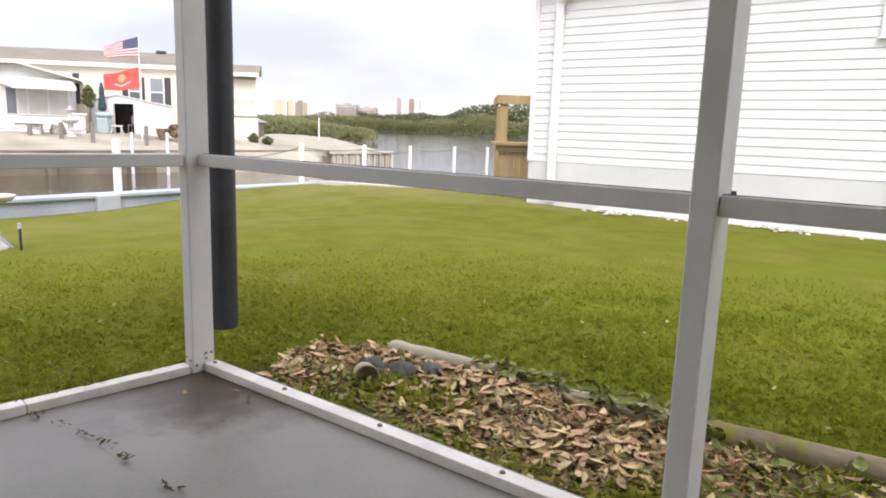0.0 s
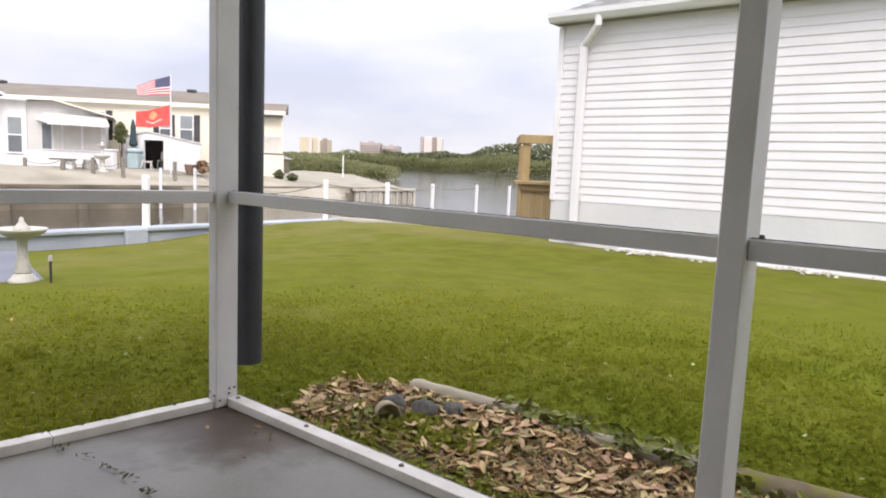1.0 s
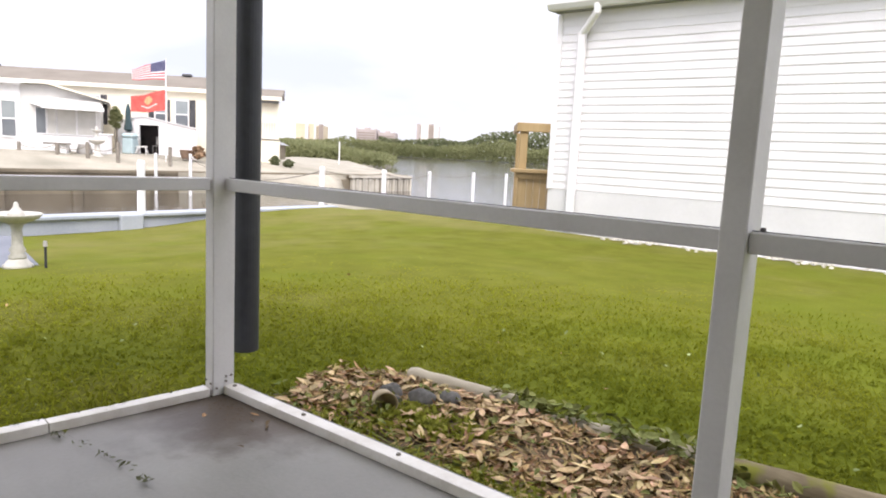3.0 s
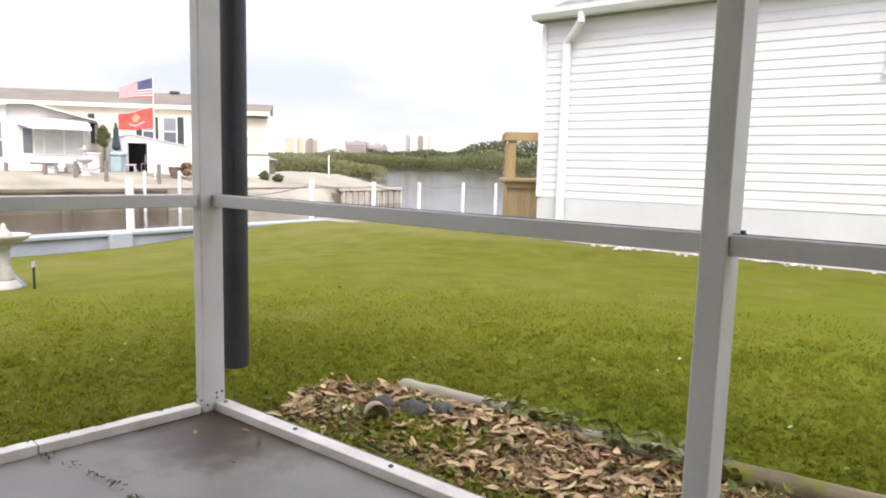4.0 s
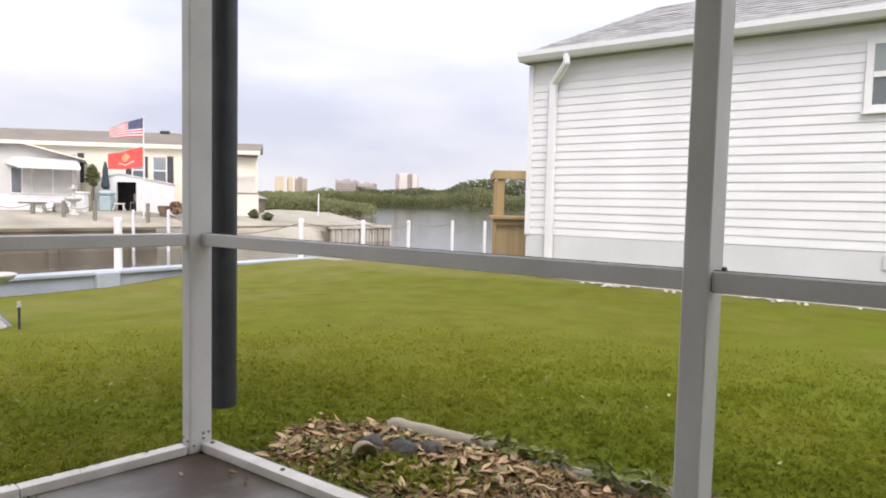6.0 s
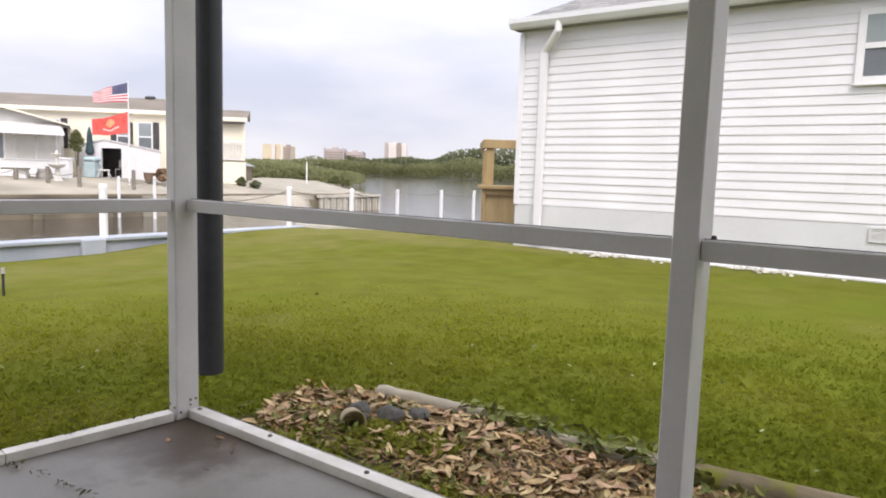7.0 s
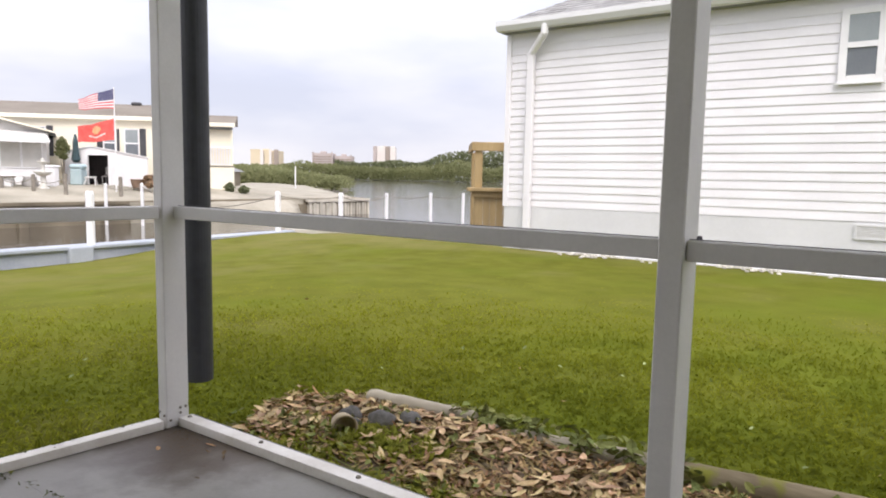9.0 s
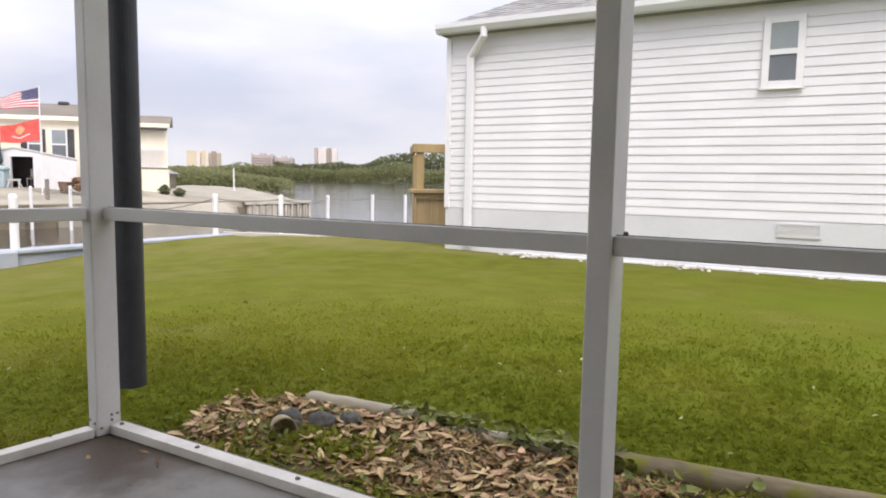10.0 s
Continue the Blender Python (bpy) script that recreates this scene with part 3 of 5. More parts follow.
# cream mobile home, turned a little from the bank
yh = far_thing("cream_house", "cream-yellow mobile home with brown roof and charcoal shutters", "house")
yh.matrix_basis = FAR @ pose(-14, 36, 0, 0, 0, 8)
EAVE = 3.63
part("wall", box(-26, 0, 0.0, 0.6, 4, 3.75), M_CREAM, yh)
part("roof", prism([(-26, -0.24, EAVE + 0.17), (-26, 3.2, 4.74), (-26, 3.6, 4.7), (-26, 3.6, EAVE), (-26, -0.2, EAVE)], 26.6, 0, 0), M_ROOFTAN, yh, "brown shingle roof")
part("fascia", box(-26, -0.3, EAVE - 0.02, 0.6, -0.24, EAVE + 0.19, bevel=0.01), M_CREAM, yh, "cream fascia board")
part("soffit", box(-26, -0.24, EAVE - 0.02, 0.6, -0.022, EAVE), M_CREAM, yh)
for k in range(17):
    part("siding_board", box(-26, -0.022, 0.25 + 0.2 * k, 0.6, 0.01, 0.438 + 0.2 * k), M_CREAM, yh)
for x0, x1, z0, z1 in ((-2.46, -1.84, 1.75, 3.15), (-3.5, -2.97, 1.8, 3.12), (-6.9, -6.36, 1.8, 3.15), (-9.2, -8.5, 1.8, 3.15)):
    window(yh, x0, z0, x1, z1, -0.02, fw=0.06)
for x0, x1, z0, z1 in ((-1.75, -1.44, 1.7, 3.22), (-3.86, -3.58, 1.75, 3.2), (-2.88, -2.75, 1.75, 3.18), (-6.28, -5.96, 1.72, 3.26), (-7.3, -7.0, 1.72, 3.26)):
    s_ = part("shutter", box(x0, -0.07, z0, x1, -0.022, z1, bevel=0.01), M_SHUTTER, yh, "charcoal louvred shutter")
    for k in range(9):
        zk = z0 + 0.08 + (z1 - z0 - 0.16) * k / 8
        part("louvre", box(x0 + 0.03, -0.085, zk - 0.02, x1 - 0.03, -0.068, zk + 0.02), M_SHUTTER, s_)
for x in (-2.75, -13.2):
    part("roof_vent", box(x - 0.25, 2.9, 4.68, x + 0.25, 3.3, 4.86, bevel=0.05), M_SHUTTER, yh, "dark roof vent")
# its end porch, with a lower roof, a rail and a closed base
part("porch_base", box(0.6, 0.02, 0.0, 2.95, 0.3, 1.33), M_CREAM, yh)
for k in range(6):
    part("siding_board", box(0.6, 0.0, 0.12 + 0.2 * k, 2.95, 0.03, 0.308 + 0.2 * k), M_CREAM, yh)
part("porch_deck", box(0.6, -0.03, 1.33, 2.97, 0.3, 1.38), M_WOODGREY, yh)
part("porch_wall", box(0.6, 0.22, 1.38, 2.84, 0.3, 3.5), M_CREAM, yh)
part("porch_roof", prism([(0.6, -0.24, 3.62), (0.6, 0.7, 4.08), (0.6, 0.7, 3.5), (0.6, -0.2, 3.5)], 2.5, 0, 0), M_ROOFTAN, yh, "brown shingle roof over the porch")
part("fascia", box(0.6, -0.3, 3.42, 3.1, -0.24, 3.63, bevel=0.01), M_CREAM, yh, "cream fascia board")
part("porch_beam", box(0.6, -0.1, 3.3, 2.92, 0.1, 3.42), M_GABLE_SHADE, yh)
part("porch_post", box(2.82, 0.0, 1.38, 2.92, 0.1, 3.3), M_CREAM, yh)
rl = part("porch_railing", box(0.6, 0.02, 2.32, 2.82, 0.1, 2.4), M_WHITE, yh, "white porch railing")
part("bottom_rail", box(0.6, 0.03, 1.42, 2.82, 0.09, 1.48), M_WHITE, rl)
for k in range(16):
    part("baluster", box(0.66 + 0.138 * k, 0.035, 1.48, 0.72 + 0.138 * k, 0.085, 2.32), M_WHITE, rl)

# white lean-to shed in front of it
sd = far_thing("garden_shed", "white lean-to shed with an open dark doorway", "shed")
pts = [(-18.22, 33, 0.1), (-17.06, 33, 0.1), (-17.06, 33, 1.75), (-16.08, 33, 1.75), (-16.08, 33, 0.1), (-14.2, 33, 0.1), (-14.2, 33, 1.66), (-16.9, 33, 2.15), (-18.22, 33, 1.84)]
part("front_wall", prism(pts, 0, 0.08, 0), M_WHITE, sd)
part("side_wall", prism([(-14.3, 33.08, 0.1), (-14.22, 33.08, 0.1), (-14.92, 34.6, 0.1), (-15.0, 34.6, 0.1)], 0, 0, 1.5), M_WHITE, sd)
part("side_wall", box(-18.22, 33.08, 0.1, -18.14, 34.6, 1.8), M_WHITE, sd)
# back wall painted dark to give the doorway its shade
part("back_wall", prism([(-18.14, 34.5, 0.1), (-14.95, 34.5, 0.1), (-14.95, 34.5, 1.7), (-16.9, 34.5, 2.12), (-18.14, 34.5, 1.8)], 0, 0.1, 0), M_SHADE, sd, "shed back wall coloured dark for the unlit inside")
part("roof", prism([(-14.1, 32.94, 1.65), (-16.9, 32.94, 2.155), (-18.3, 32.94, 1.83), (-18.3, 32.94, 1.88), (-16.9, 32.94, 2.2), (-14.1, 32.94, 1.7)], -0.75, 1.7, 0), M_WHITE, sd)
part("door_frame", box(-17.12, 32.96, 0.1, -17.06, 33.0, 1.8), M_WHITE, sd)
part("door_frame", box(-16.08, 32.96, 0.1, -16.02, 33.0, 1.8), M_WHITE, sd)
part("door_frame", box(-17.06, 32.96, 1.75, -16.08, 33.0, 1.8), M_WHITE, sd)
# a pale folding chair in its doorway and a sawhorse before it
ch = far_thing("folding_chair", "pale grey folding chair standing in the shed doorway", "chair")
ch.matrix_basis = FAR @ pose(-16.32, 33.4, 0.3)
part("seat", box(-0.2, -0.2, 0.42, 0.2, 0.2, 0.46, bevel=0.01), M_POT, ch)
part("backrest", box(-0.2, 0.18, 0.5, 0.2, 0.22, 0.9, bevel=0.01), M_POT, ch)
for x_, y_ in ((-0.18, -0.18), (0.18, -0.18), (-0.18, 0.18), (0.18, 0.18)):
    part("leg", rod((x_, y_, -0.2), (x_, y_, 0.42), 0.018, seg=8), M_POT, ch)
sw = far_thing("sawhorse", "weathered grey sawhorse standing before the shed", "sawhorse")
sw.matrix_basis = FAR @ pose(-16.55, 32.3, 0.2)
part("beam", box(-0.32, -0.05, 0.44, 0.22, 0.05, 0.52, bevel=0.008), M_STUCCO_SHADE, sw)
for x_, dx_, dy_ in ((-0.25, -0.1, -0.2), (-0.25, -0.1, 0.2), (0.15, 0.12, -0.2), (0.15, 0.12, 0.2)):
    part("leg", rod((x_, 0, 0.46), (x_ + dx_, dy_, -0.1), 0.03, seg=6), M_STUCCO_SHADE, sw)

# white cottage by the canal, its gable end turned towards the lawn
wh = far_thing("white_cottage", "white mobile home with grey gable, low roof and window awning", "house")
wh.matrix_basis = FAR @ pose(-19.2, 31, 0, 0, 0, 28)
# the awning's shade is painted into this wall's grey
part("wall", box(-2.1, 0, -0.2, 1.13, 5, 2.6), M_STUCCO_SHADE, wh, "wall with the awning's shade put into its pale grey")
part("base_panel", box(-2.1, -0.03, -0.2, 1.13, 0, 1.02), M_WHITE, wh, "white base panel")
part("gable", prism([(-2.1, 0, 2.6), (1.13, 0, 2.6), (1.13, 0, 2.78), (-1.04, 0, 3.3), (-2.1, 0, 3.26)], 0, 5, 0), M_STUCCO_SHADE, wh, "pale grey gable end")
part("roof", prism([(-2.2, -0.3, 3.28), (-1.04, -0.3, 3.33), (1.48, -0.3, 2.69), (1.48, -0.3, 2.74), (-1.04, -0.3, 3.39), (-2.2, -0.3, 3.34)], 0, 5.4, 0), M_GABLE_SHADE, wh, "weathered grey roof")
part("roof_trim", prism([(-2.2, -0.34, 3.26), (-1.04, -0.34, 3.31), (1.48, -0.34, 2.68), (1.48, -0.34, 2.75), (-1.04, -0.34, 3.4), (-2.2, -0.34, 3.35)], 0, 0.036, 0), M_CREAM, wh, "cream roof trim")
part("wing_wall", box(-12, -0.06, -0.2, -2.1, 5, 3.2), M_WHITE, wh)
part("wing_roof", box(-12, -0.36, 3.2, -2.05, 5, 3.32, bevel=0.03), M_WHITE, wh, "flat white roof edge")
part("porch_roof", box(-12, -1.0, 3.5, -3.15, 2.0, 3.63, bevel=0.03), M_WHITE, wh, "raised white roof edge")
# dark sheet that paints the shade beneath the raised white roof edge
part("porch_soffit", box(-12, -0.9, 3.46, -3.2, 2.0, 3.5), M_GABLE_SHADE, wh)
part("porch_upstand", box(-12, 0.2, 3.32, -3.4, 2.0, 3.46), M_WHITE, wh)
part("porch_column", box(-3.5, -0.95, 0.0, -3.38, -0.83, 3.46, bevel=0.01), M_WHITE, wh)
# slope and ribs in grey hold the awning's shading; the valance stays white
aw = part("awning", prism([(-1.42, -0.02, 2.74), (-1.2, -0.85, 2.3), (-1.2, -0.85, 2.22), (-1.42, -0.02, 2.68)], 2.52, 0, 0), M_STUCCO_SHADE, wh, "white metal window awning, its slope greyed as shading")
for k in range(13):
    part("rib", prism([(-1.4 + 0.2 * k, -0.03, 2.745), (-1.19 + 0.2 * k, -0.85, 2.305), (-1.19 + 0.2 * k, -0.85, 2.325), (-1.4 + 0.2 * k, -0.03, 2.765)], 0.035, 0, 0), M_STUCCO_SHADE, aw)
part("awning_wing", prism([(-1.72, -0.02, 2.42), (-1.42, -0.02, 2.72), (-1.2, -0.85, 2.26)], 0, 0.02, 0), M_WHITE, aw)
part("valance", box(-1.2, -0.87, 2.2, 1.32, -0.85, 2.29), M_WHITE, aw)
for x0, x1, gl in ((-1.5, -1.12, M_GLASS), (-1.04, -0.72, M_CURTAIN), (-0.64, 0.1, M_CURTAIN), (0.18, 0.94, M_CURTAIN)):
    window(wh, x0, 1.1, x1, 2.25, -0.01, fw=0.03, mid=False, glass=gl)
window(wh, -2.82, 0.9, -2.3, 2.45, -0.07, fw=0.05)
window(wh, -5.6, 1.0, -4.6, 2.3, -0.07, fw=0.05)

# white garden table, pots and fountain by the cottage
bt = far_thing("garden_table", "white garden table with a slatted bench on the far bank", "table")
part("tabletop", box(-19.3, 28.7, 0.7, -17.85, 29.2, 0.75, bevel=0.01), M_WHITE, bt)
# no timber board: a dark strip painted as the tabletop's shaded underside
part("apron", box(-19.2, 28.74, 0.63, -17.95, 28.78, 0.7), M_WOODGREY, bt, "dark strip standing in for the shade under the tabletop")
part("pedestal", box(-18.52, 28.85, 0.0, -18.22, 29.05, 0.63, bevel=0.02), M_WHITE, bt)
for u, v, s in ((-18.86, 29.6, 0.95), (-17.85, 29.6, 0.95)):
    pt = tagged(new("garden_pot", mesh_of("garden_pot", lathe([(0.2 * s, 0), (0.32 * s, 0.15 * s), (0.35 * s, 0.36 * s), (0.27 * s, 0.58 * s), (0.3 * s, 0.64 * s), (0.25 * s, 0.63 * s)], 16), M_POT, True)), "round grey garden pot on the far bank", "pot", "garden pots")
    pt.matrix_basis = FAR @ pose(u, v, 0.08)
M_FOUNT = surf("weathered_fountain_stone", (0.48, 0.46, 0.41), (0.66, 0.64, 0.59), 5, 0.8, 0.2, 30)
gs = far_thing("garden_fountain", "weathered white two-tiered garden fountain on the far bank", "fountain")
part("column", lathe([(0.26, 0.1), (0.26, 0.2), (0.12, 0.3), (0.1, 0.82), (0.08, 0.9), (0.07, 1.3), (0.05, 1.5)], 14), M_FOUNT, gs, smooth=True)
part("bowl", lathe([(0.1, 0.72), (0.26, 0.78), (0.36, 0.88), (0.36, 0.92), (0.3, 0.9), (0.1, 0.84)], 20), M_FOUNT, gs, smooth=True)
part("bowl", lathe([(0.06, 1.22), (0.17, 1.27), (0.23, 1.33), (0.23, 1.36), (0.19, 1.35), (0.06, 1.31)], 18), M_FOUNT, gs, smooth=True)
gs.matrix_basis = FAR @ pose(-17.21, 29.5, 0)
pl_ = far_thing("planter_box", "tall white planter box beside the garden fountain", "planter")
part("box", box(-17.72, 30.4, 0.05, -17.24, 30.8, 1.12, bevel=0.03), M_WHITE, pl_)
part("rim", box(-17.77, 30.35, 1.12, -17.19, 30.85, 1.2, bevel=0.02), M_WHITE, pl_)
M_TERRA = surf("brown_terracotta", (0.2, 0.13, 0.09), (0.32, 0.22, 0.16), 6, 0.8, 0.2)
pt = tagged(new("planter_pot", mesh_of("planter_pot", lathe([(0.16, 0), (0.24, 0.2), (0.27, 0.42), (0.29, 0.44), (0.25, 0.45)], 16), M_TERRA, True)), "brown terracotta planter standing by the shed wall", "pot")
pt.matrix_basis = FAR @ pose(-14.42, 32.3, 0.18)

# closed patio umbrella and teal storage box
M_TEALD = surf("dark_teal_cloth", (0.03, 0.055, 0.062), (0.055, 0.09, 0.098), 6, 0.85, 0.3, 30)
M_TEAL = surf("pale_teal_plastic", (0.36, 0.47, 0.49), (0.45, 0.55, 0.57), 4, 0.5, 0.1)
um = far_thing("patio_umbrella", "closed dark teal patio umbrella on a pole", "umbrella")
um.matrix_basis = FAR @ pose(-17.5, 32.75, 0.02)
part("pole", rod((0, 0, 0.2), (0, 0, 2.72), 0.025), M_WHITE, um)
part("canopy", lathe([(0.1, 1.36), (0.2, 1.48), (0.17, 1.7), (0.13, 1.95), (0.12, 2.35), (0.04, 2.7)], 12), M_TEALD, um)
tb = far_thing("storage_bin", "pale teal storage bin beside the shed", "bin")
part("body", box(-17.44, 32.0, 0.3, -16.91, 32.6, 1.05, bevel=0.05), M_TEAL, tb)
part("lid", box(-17.48, 31.96, 1.05, -16.87, 32.64, 1.3, bevel=0.1), M_TEAL, tb)

# flagpole and two flags
fp = far_thing("flagpole", "white metal flagpole on the far bank", "flagpole")
part("pole", rod((-14.3, 30, 0.1), (-14.28, 30, 4.56), 0.03, 0.022, seg=10), M_WHITE, fp)
part("finial", lathe([(0.01, 4.55), (0.03, 4.57), (0.03, 4.59), (0.01, 4.61)], 10), M_WHITE, fp)
bpy.data.objects["finial"].location = (-14.28, 30, 0)
M_RED = surf("red_cloth", (0.55, 0.06, 0.07), (0.66, 0.1, 0.11), 5, 0.8, 0.2, 40)
# the lower flag's red is paled by haze put into the cloth colour
M_RED2 = surf("hazed_scarlet_cloth", (0.68, 0.09, 0.075), (0.78, 0.14, 0.12), 5, 0.8, 0.2, 40)
M_NAVY = surf("navy_cloth", (0.07, 0.07, 0.15), (0.11, 0.11, 0.2), 5, 0.8, 0.2, 40)
M_GOLD = surf("gold_cloth", (0.75, 0.32, 0.14), (0.85, 0.45, 0.25), 5, 0.8, 0.2, 40)


M_STAR = surf("dulled_star", (0.4, 0.4, 0.48), (0.5, 0.5, 0.58), 5, 0.8, 0.0)
M_SCROLL = surf("pale_print", (0.72, 0.55, 0.5), (0.82, 0.66, 0.6), 5, 0.8, 0.2, 40)


def cloth(u0, u1, z0, z1, k, base, tall, droop, off=0.0, n=14):
    """A waving strip of cloth; u runs from the pole outwards."""
    bm = bmesh.new()
    rows = []
    for i in range(n + 1):
        u = u0 + (u1 - u0) * i / n
        y = 30 + 0.13 * math.sin(u * 4.6 + k) * min(1, u) + off
        dz = 0.035 * math.sin(u * 3.7 + k) * u
        ends = [z + dz - u * (droop[0] + (droop[1] - droop[0]) * (z - base) / tall) for z in (z0, z1)]
        rows.append([bm.verts.new((-14.3 - u, y, z)) for z in ends])
    for a, b in zip(rows, rows[1:]):
        f = bm.faces.new((a[0], b[0], b[1], a[1]))
        f.smooth = True
    return bm


us = far_thing("national_flag", "striped red, white and blue flag flying from the flagpole", "flag")
US_T, US_H, US_W = 4.55, 0.85, 1.6
US_D = (0.6, US_T - US_H, US_H, (0.03, 0.29))
RED_D = (2.2, 2.36, 0.92, (0.11, 0.26))
for k in range(13):
    z1 = US_T - US_H * k / 13
    part("stripe", cloth(0.0 if k > 6 else 0.66, US_W, z1 - US_H / 13, z1, *US_D, n=14), M_RED if k % 2 == 0 else M_WHITE, us)
cn = part("canton", cloth(0.0, 0.66, US_T - US_H * 7 / 13, US_T, *US_D), M_NAVY, us, "navy canton with white stars")
for r_ in range(5):
    for c_ in range(6):
        uu = 0.06 + 0.105 * c_
        part("star", cloth(uu, uu + 0.022, US_T - 0.06 - 0.085 * r_, US_T - 0.038 - 0.085 * r_, *US_D, off=-0.012, n=1), M_STAR, cn)
rf = far_thing("red_flag", "scarlet flag with a gold and white emblem below it", "flag")
part("cloth", cloth(0.0, 1.6, 2.36, 3.28, *RED_D), M_RED2, rf)
for k in range(5):
    q = 0.05 + 0.17 * math.sin(math.pi * (k + 0.5) / 5)
    part("emblem", cloth(0.78 - q, 0.78 + q, 2.74 + 0.08 * k, 2.82 + 0.08 * k, *RED_D, off=-0.015, n=4), M_GOLD, rf, "gold emblem")
for k in range(8):
    q = 0.38 + 0.1 * k
    part("scroll", cloth(q, q + 0.1, 2.53 + 0.12 * abs(k - 3.5) / 3.5, 2.6 + 0.12 * abs(k - 3.5) / 3.5, *RED_D, off=-0.015, n=2), M_SCROLL, rf, "pale scroll")

# posts along the far bank and rope between pilings
M_BROWNP = surf("brown_post", (0.17, 0.15, 0.125), (0.28, 0.25, 0.21), 6, 0.85, 0.3, 30)
for u, v, z0, z1 in ((-22.6, 28, -0.2, 0.66), (-21.2, 28, -0.2, 0.66), (-19.77, 28, -0.2, 0.68), (-18.21, 28.2, -0.2, 0.71), (-17.05, 28.5, -0.2, 0.8), (-15.87, 28.8, -0.2, 0.84), (-14.2, 30.2, -0.2, 0.75)):
    p = solid("bank_post", rod((0, 0, z0), (0, 0, z1), 0.085, 0.08, seg=10), M_BROWNP, "weathered brown timber post on the far bank", "post", "far bank posts")
    p.matrix_basis = FAR @ pose(u, v, 0)


def piling(x, y, z0, z1, r, label="white-sleeved round piling standing by the seawall"):
    r *= 0.8
    p = thing("piling", label, "piling", "white pilings", at=(x, y, 0))
    part("sleeve", rod((0, 0, z0), (0, 0, z1 - 0.06), r, seg=18), M_WHITE, p, smooth=False)
    part("cap", rod((0, 0, z1 - 0.06), (0, 0, z1), r * 1.08, r * 0.75, seg=18), M_WHITE, p)
    return p


def far_xy(u, v):
    q = FAR @ Vector((u, v, 0))
    return q.x, q.y


piling(-11.74, 6.0, -0.31, 0.63, 0.085, "white-sleeved round piling on the seawall cap")
piling(-11.8, 10.22, -0.29, 0.6, 0.075, "white-sleeved round piling on the seawall cap")
pil = [(*far_xy(-2.33, 15.9), 0.58, 0.072), (*far_xy(-1.58, 20), 0.5, 0.07), (*far_xy(-0.28, 20), 0.53, 0.06), (*far_xy(0.68, 20), 0.54, 0.055), (*far_xy(-13.3, 27), 0.5, 0.075), (*far_xy(-11.86, 27), 0.54, 0.075)]
for x, y, z1, r in pil:
    piling(x, y, -2.0, z1, r)
pb = solid("pile_block", box(-11.9, 5.55, -0.75, -11.55, 5.95, -0.3, bevel=0.02), M_CONC, "pale concrete block at the foot of a piling", "block")


def rope(name, pts, r=0.012, label="thin sagging rope strung between pilings"):
    bm = bmesh.new()
    for a, b in zip(pts, pts[1:]):
        C(bm, a, b, r, seg=5)
    return solid(name, bm, M_WOODGREY, label, "rope", "ropes")


def sag(a, b, drop, n=10):
    a, b = Vector(a), Vector(b)
    return [a.lerp(b, i / n) - Vector((0, 0, drop * 4 * (i / n) * (1 - i / n))) for i in range(n + 1)]


rope("rope", sag((-11.8, 10.22, 0.5), (pil[0][0], pil[0][1], 0.48), 0.06))
rope("rope", sag((pil[0][0], pil[0][1], 0.48), (pil[1][0], pil[1][1], 0.42), 0.12))
rope("rope", sag((pil[1][0], pil[1][1], 0.42), (pil[2][0], pil[2][1], 0.44), 0.08))
rope("rope", sag((pil[2][0], pil[2][1], 0.44), (pil[3][0], pil[3][1], 0.45), 0.07))
rope("rope", sag((pil[4][0], pil[4][1], 0.38), (pil[5][0], pil[5][1], 0.4), 0.14))
for (ua, va), (ub, vb) in (((-18.21, 28.2), (-17.05, 28.5)), ((-17.05, 28.5), (-15.87, 28.8)), ((-19.77, 28), (-18.21, 28.2))):
    rope("rope", sag((*far_xy(ua, va), 0.58), (*far_xy(ub, vb), 0.66), 0.18), 0.016, "thin sagging rope strung between bank posts")
rope("rope", sag((pil[5][0], pil[5][1], 0.4), (-11.8, 10.22, 0.5), 0.5, 16))

# bulkhead of sheet piles at the end of the far bank
bk = thing("bulkhead", "weathered bulkhead of concrete sheet piles at the bank's end", "bulkhead")
for k in range(20):
    yk = 24.9 + 0.225 * k
    xk = -27.35 + 0.05 * (yk - 5)
    part("stave", box(xk + 0.02, yk, -1.9, xk + 0.22 + 0.05 * (k % 2), yk + (0.2 if k < 8 else 0.13), -0.42 - 0.03 * (k % 3), bevel=0.02), M_PILE, bk)
part("cap_beam", prism([(-26.4, 24.8, -0.42), (-26.08, 24.8, -0.42), (-25.85, 29.3, -0.42), (-26.2, 29.3, -0.42)], 0, 0, 0.16), M_PILE, bk)
mast = far_thing("marker_pole", "slim white pole at the bank's edge", "pole")
part("pole", rod((-12.8, 60, -1.5), (-12.8, 60, 1.75), 0.07, 0.055, seg=8), M_WHITE, mast)

# timber dock structure beside the house corner
dk = far_thing("dock_shelter", "raw timber dock shelter with post, header and counter", "shelter")
part("post", box(0.78, 15.6, -1.9, 0.96, 15.78, 1.62, bevel=0.01), M_WOOD, dk)
part("post", box(2.5, 15.6, -1.9, 2.68, 15.78, 1.62, bevel=0.01), M_WOOD, dk)
part("post", box(0.78, 17.2, -1.9, 0.96, 17.38, 1.62, bevel=0.01), M_WOOD, dk)
part("header", box(0.7, 15.55, 1.6, 2.8, 15.63, 1.8, bevel=0.008), M_WOOD, dk)
part("header", box(0.7, 15.63, 1.6, 0.78, 17.4, 1.8, bevel=0.008), M_WOOD, dk)
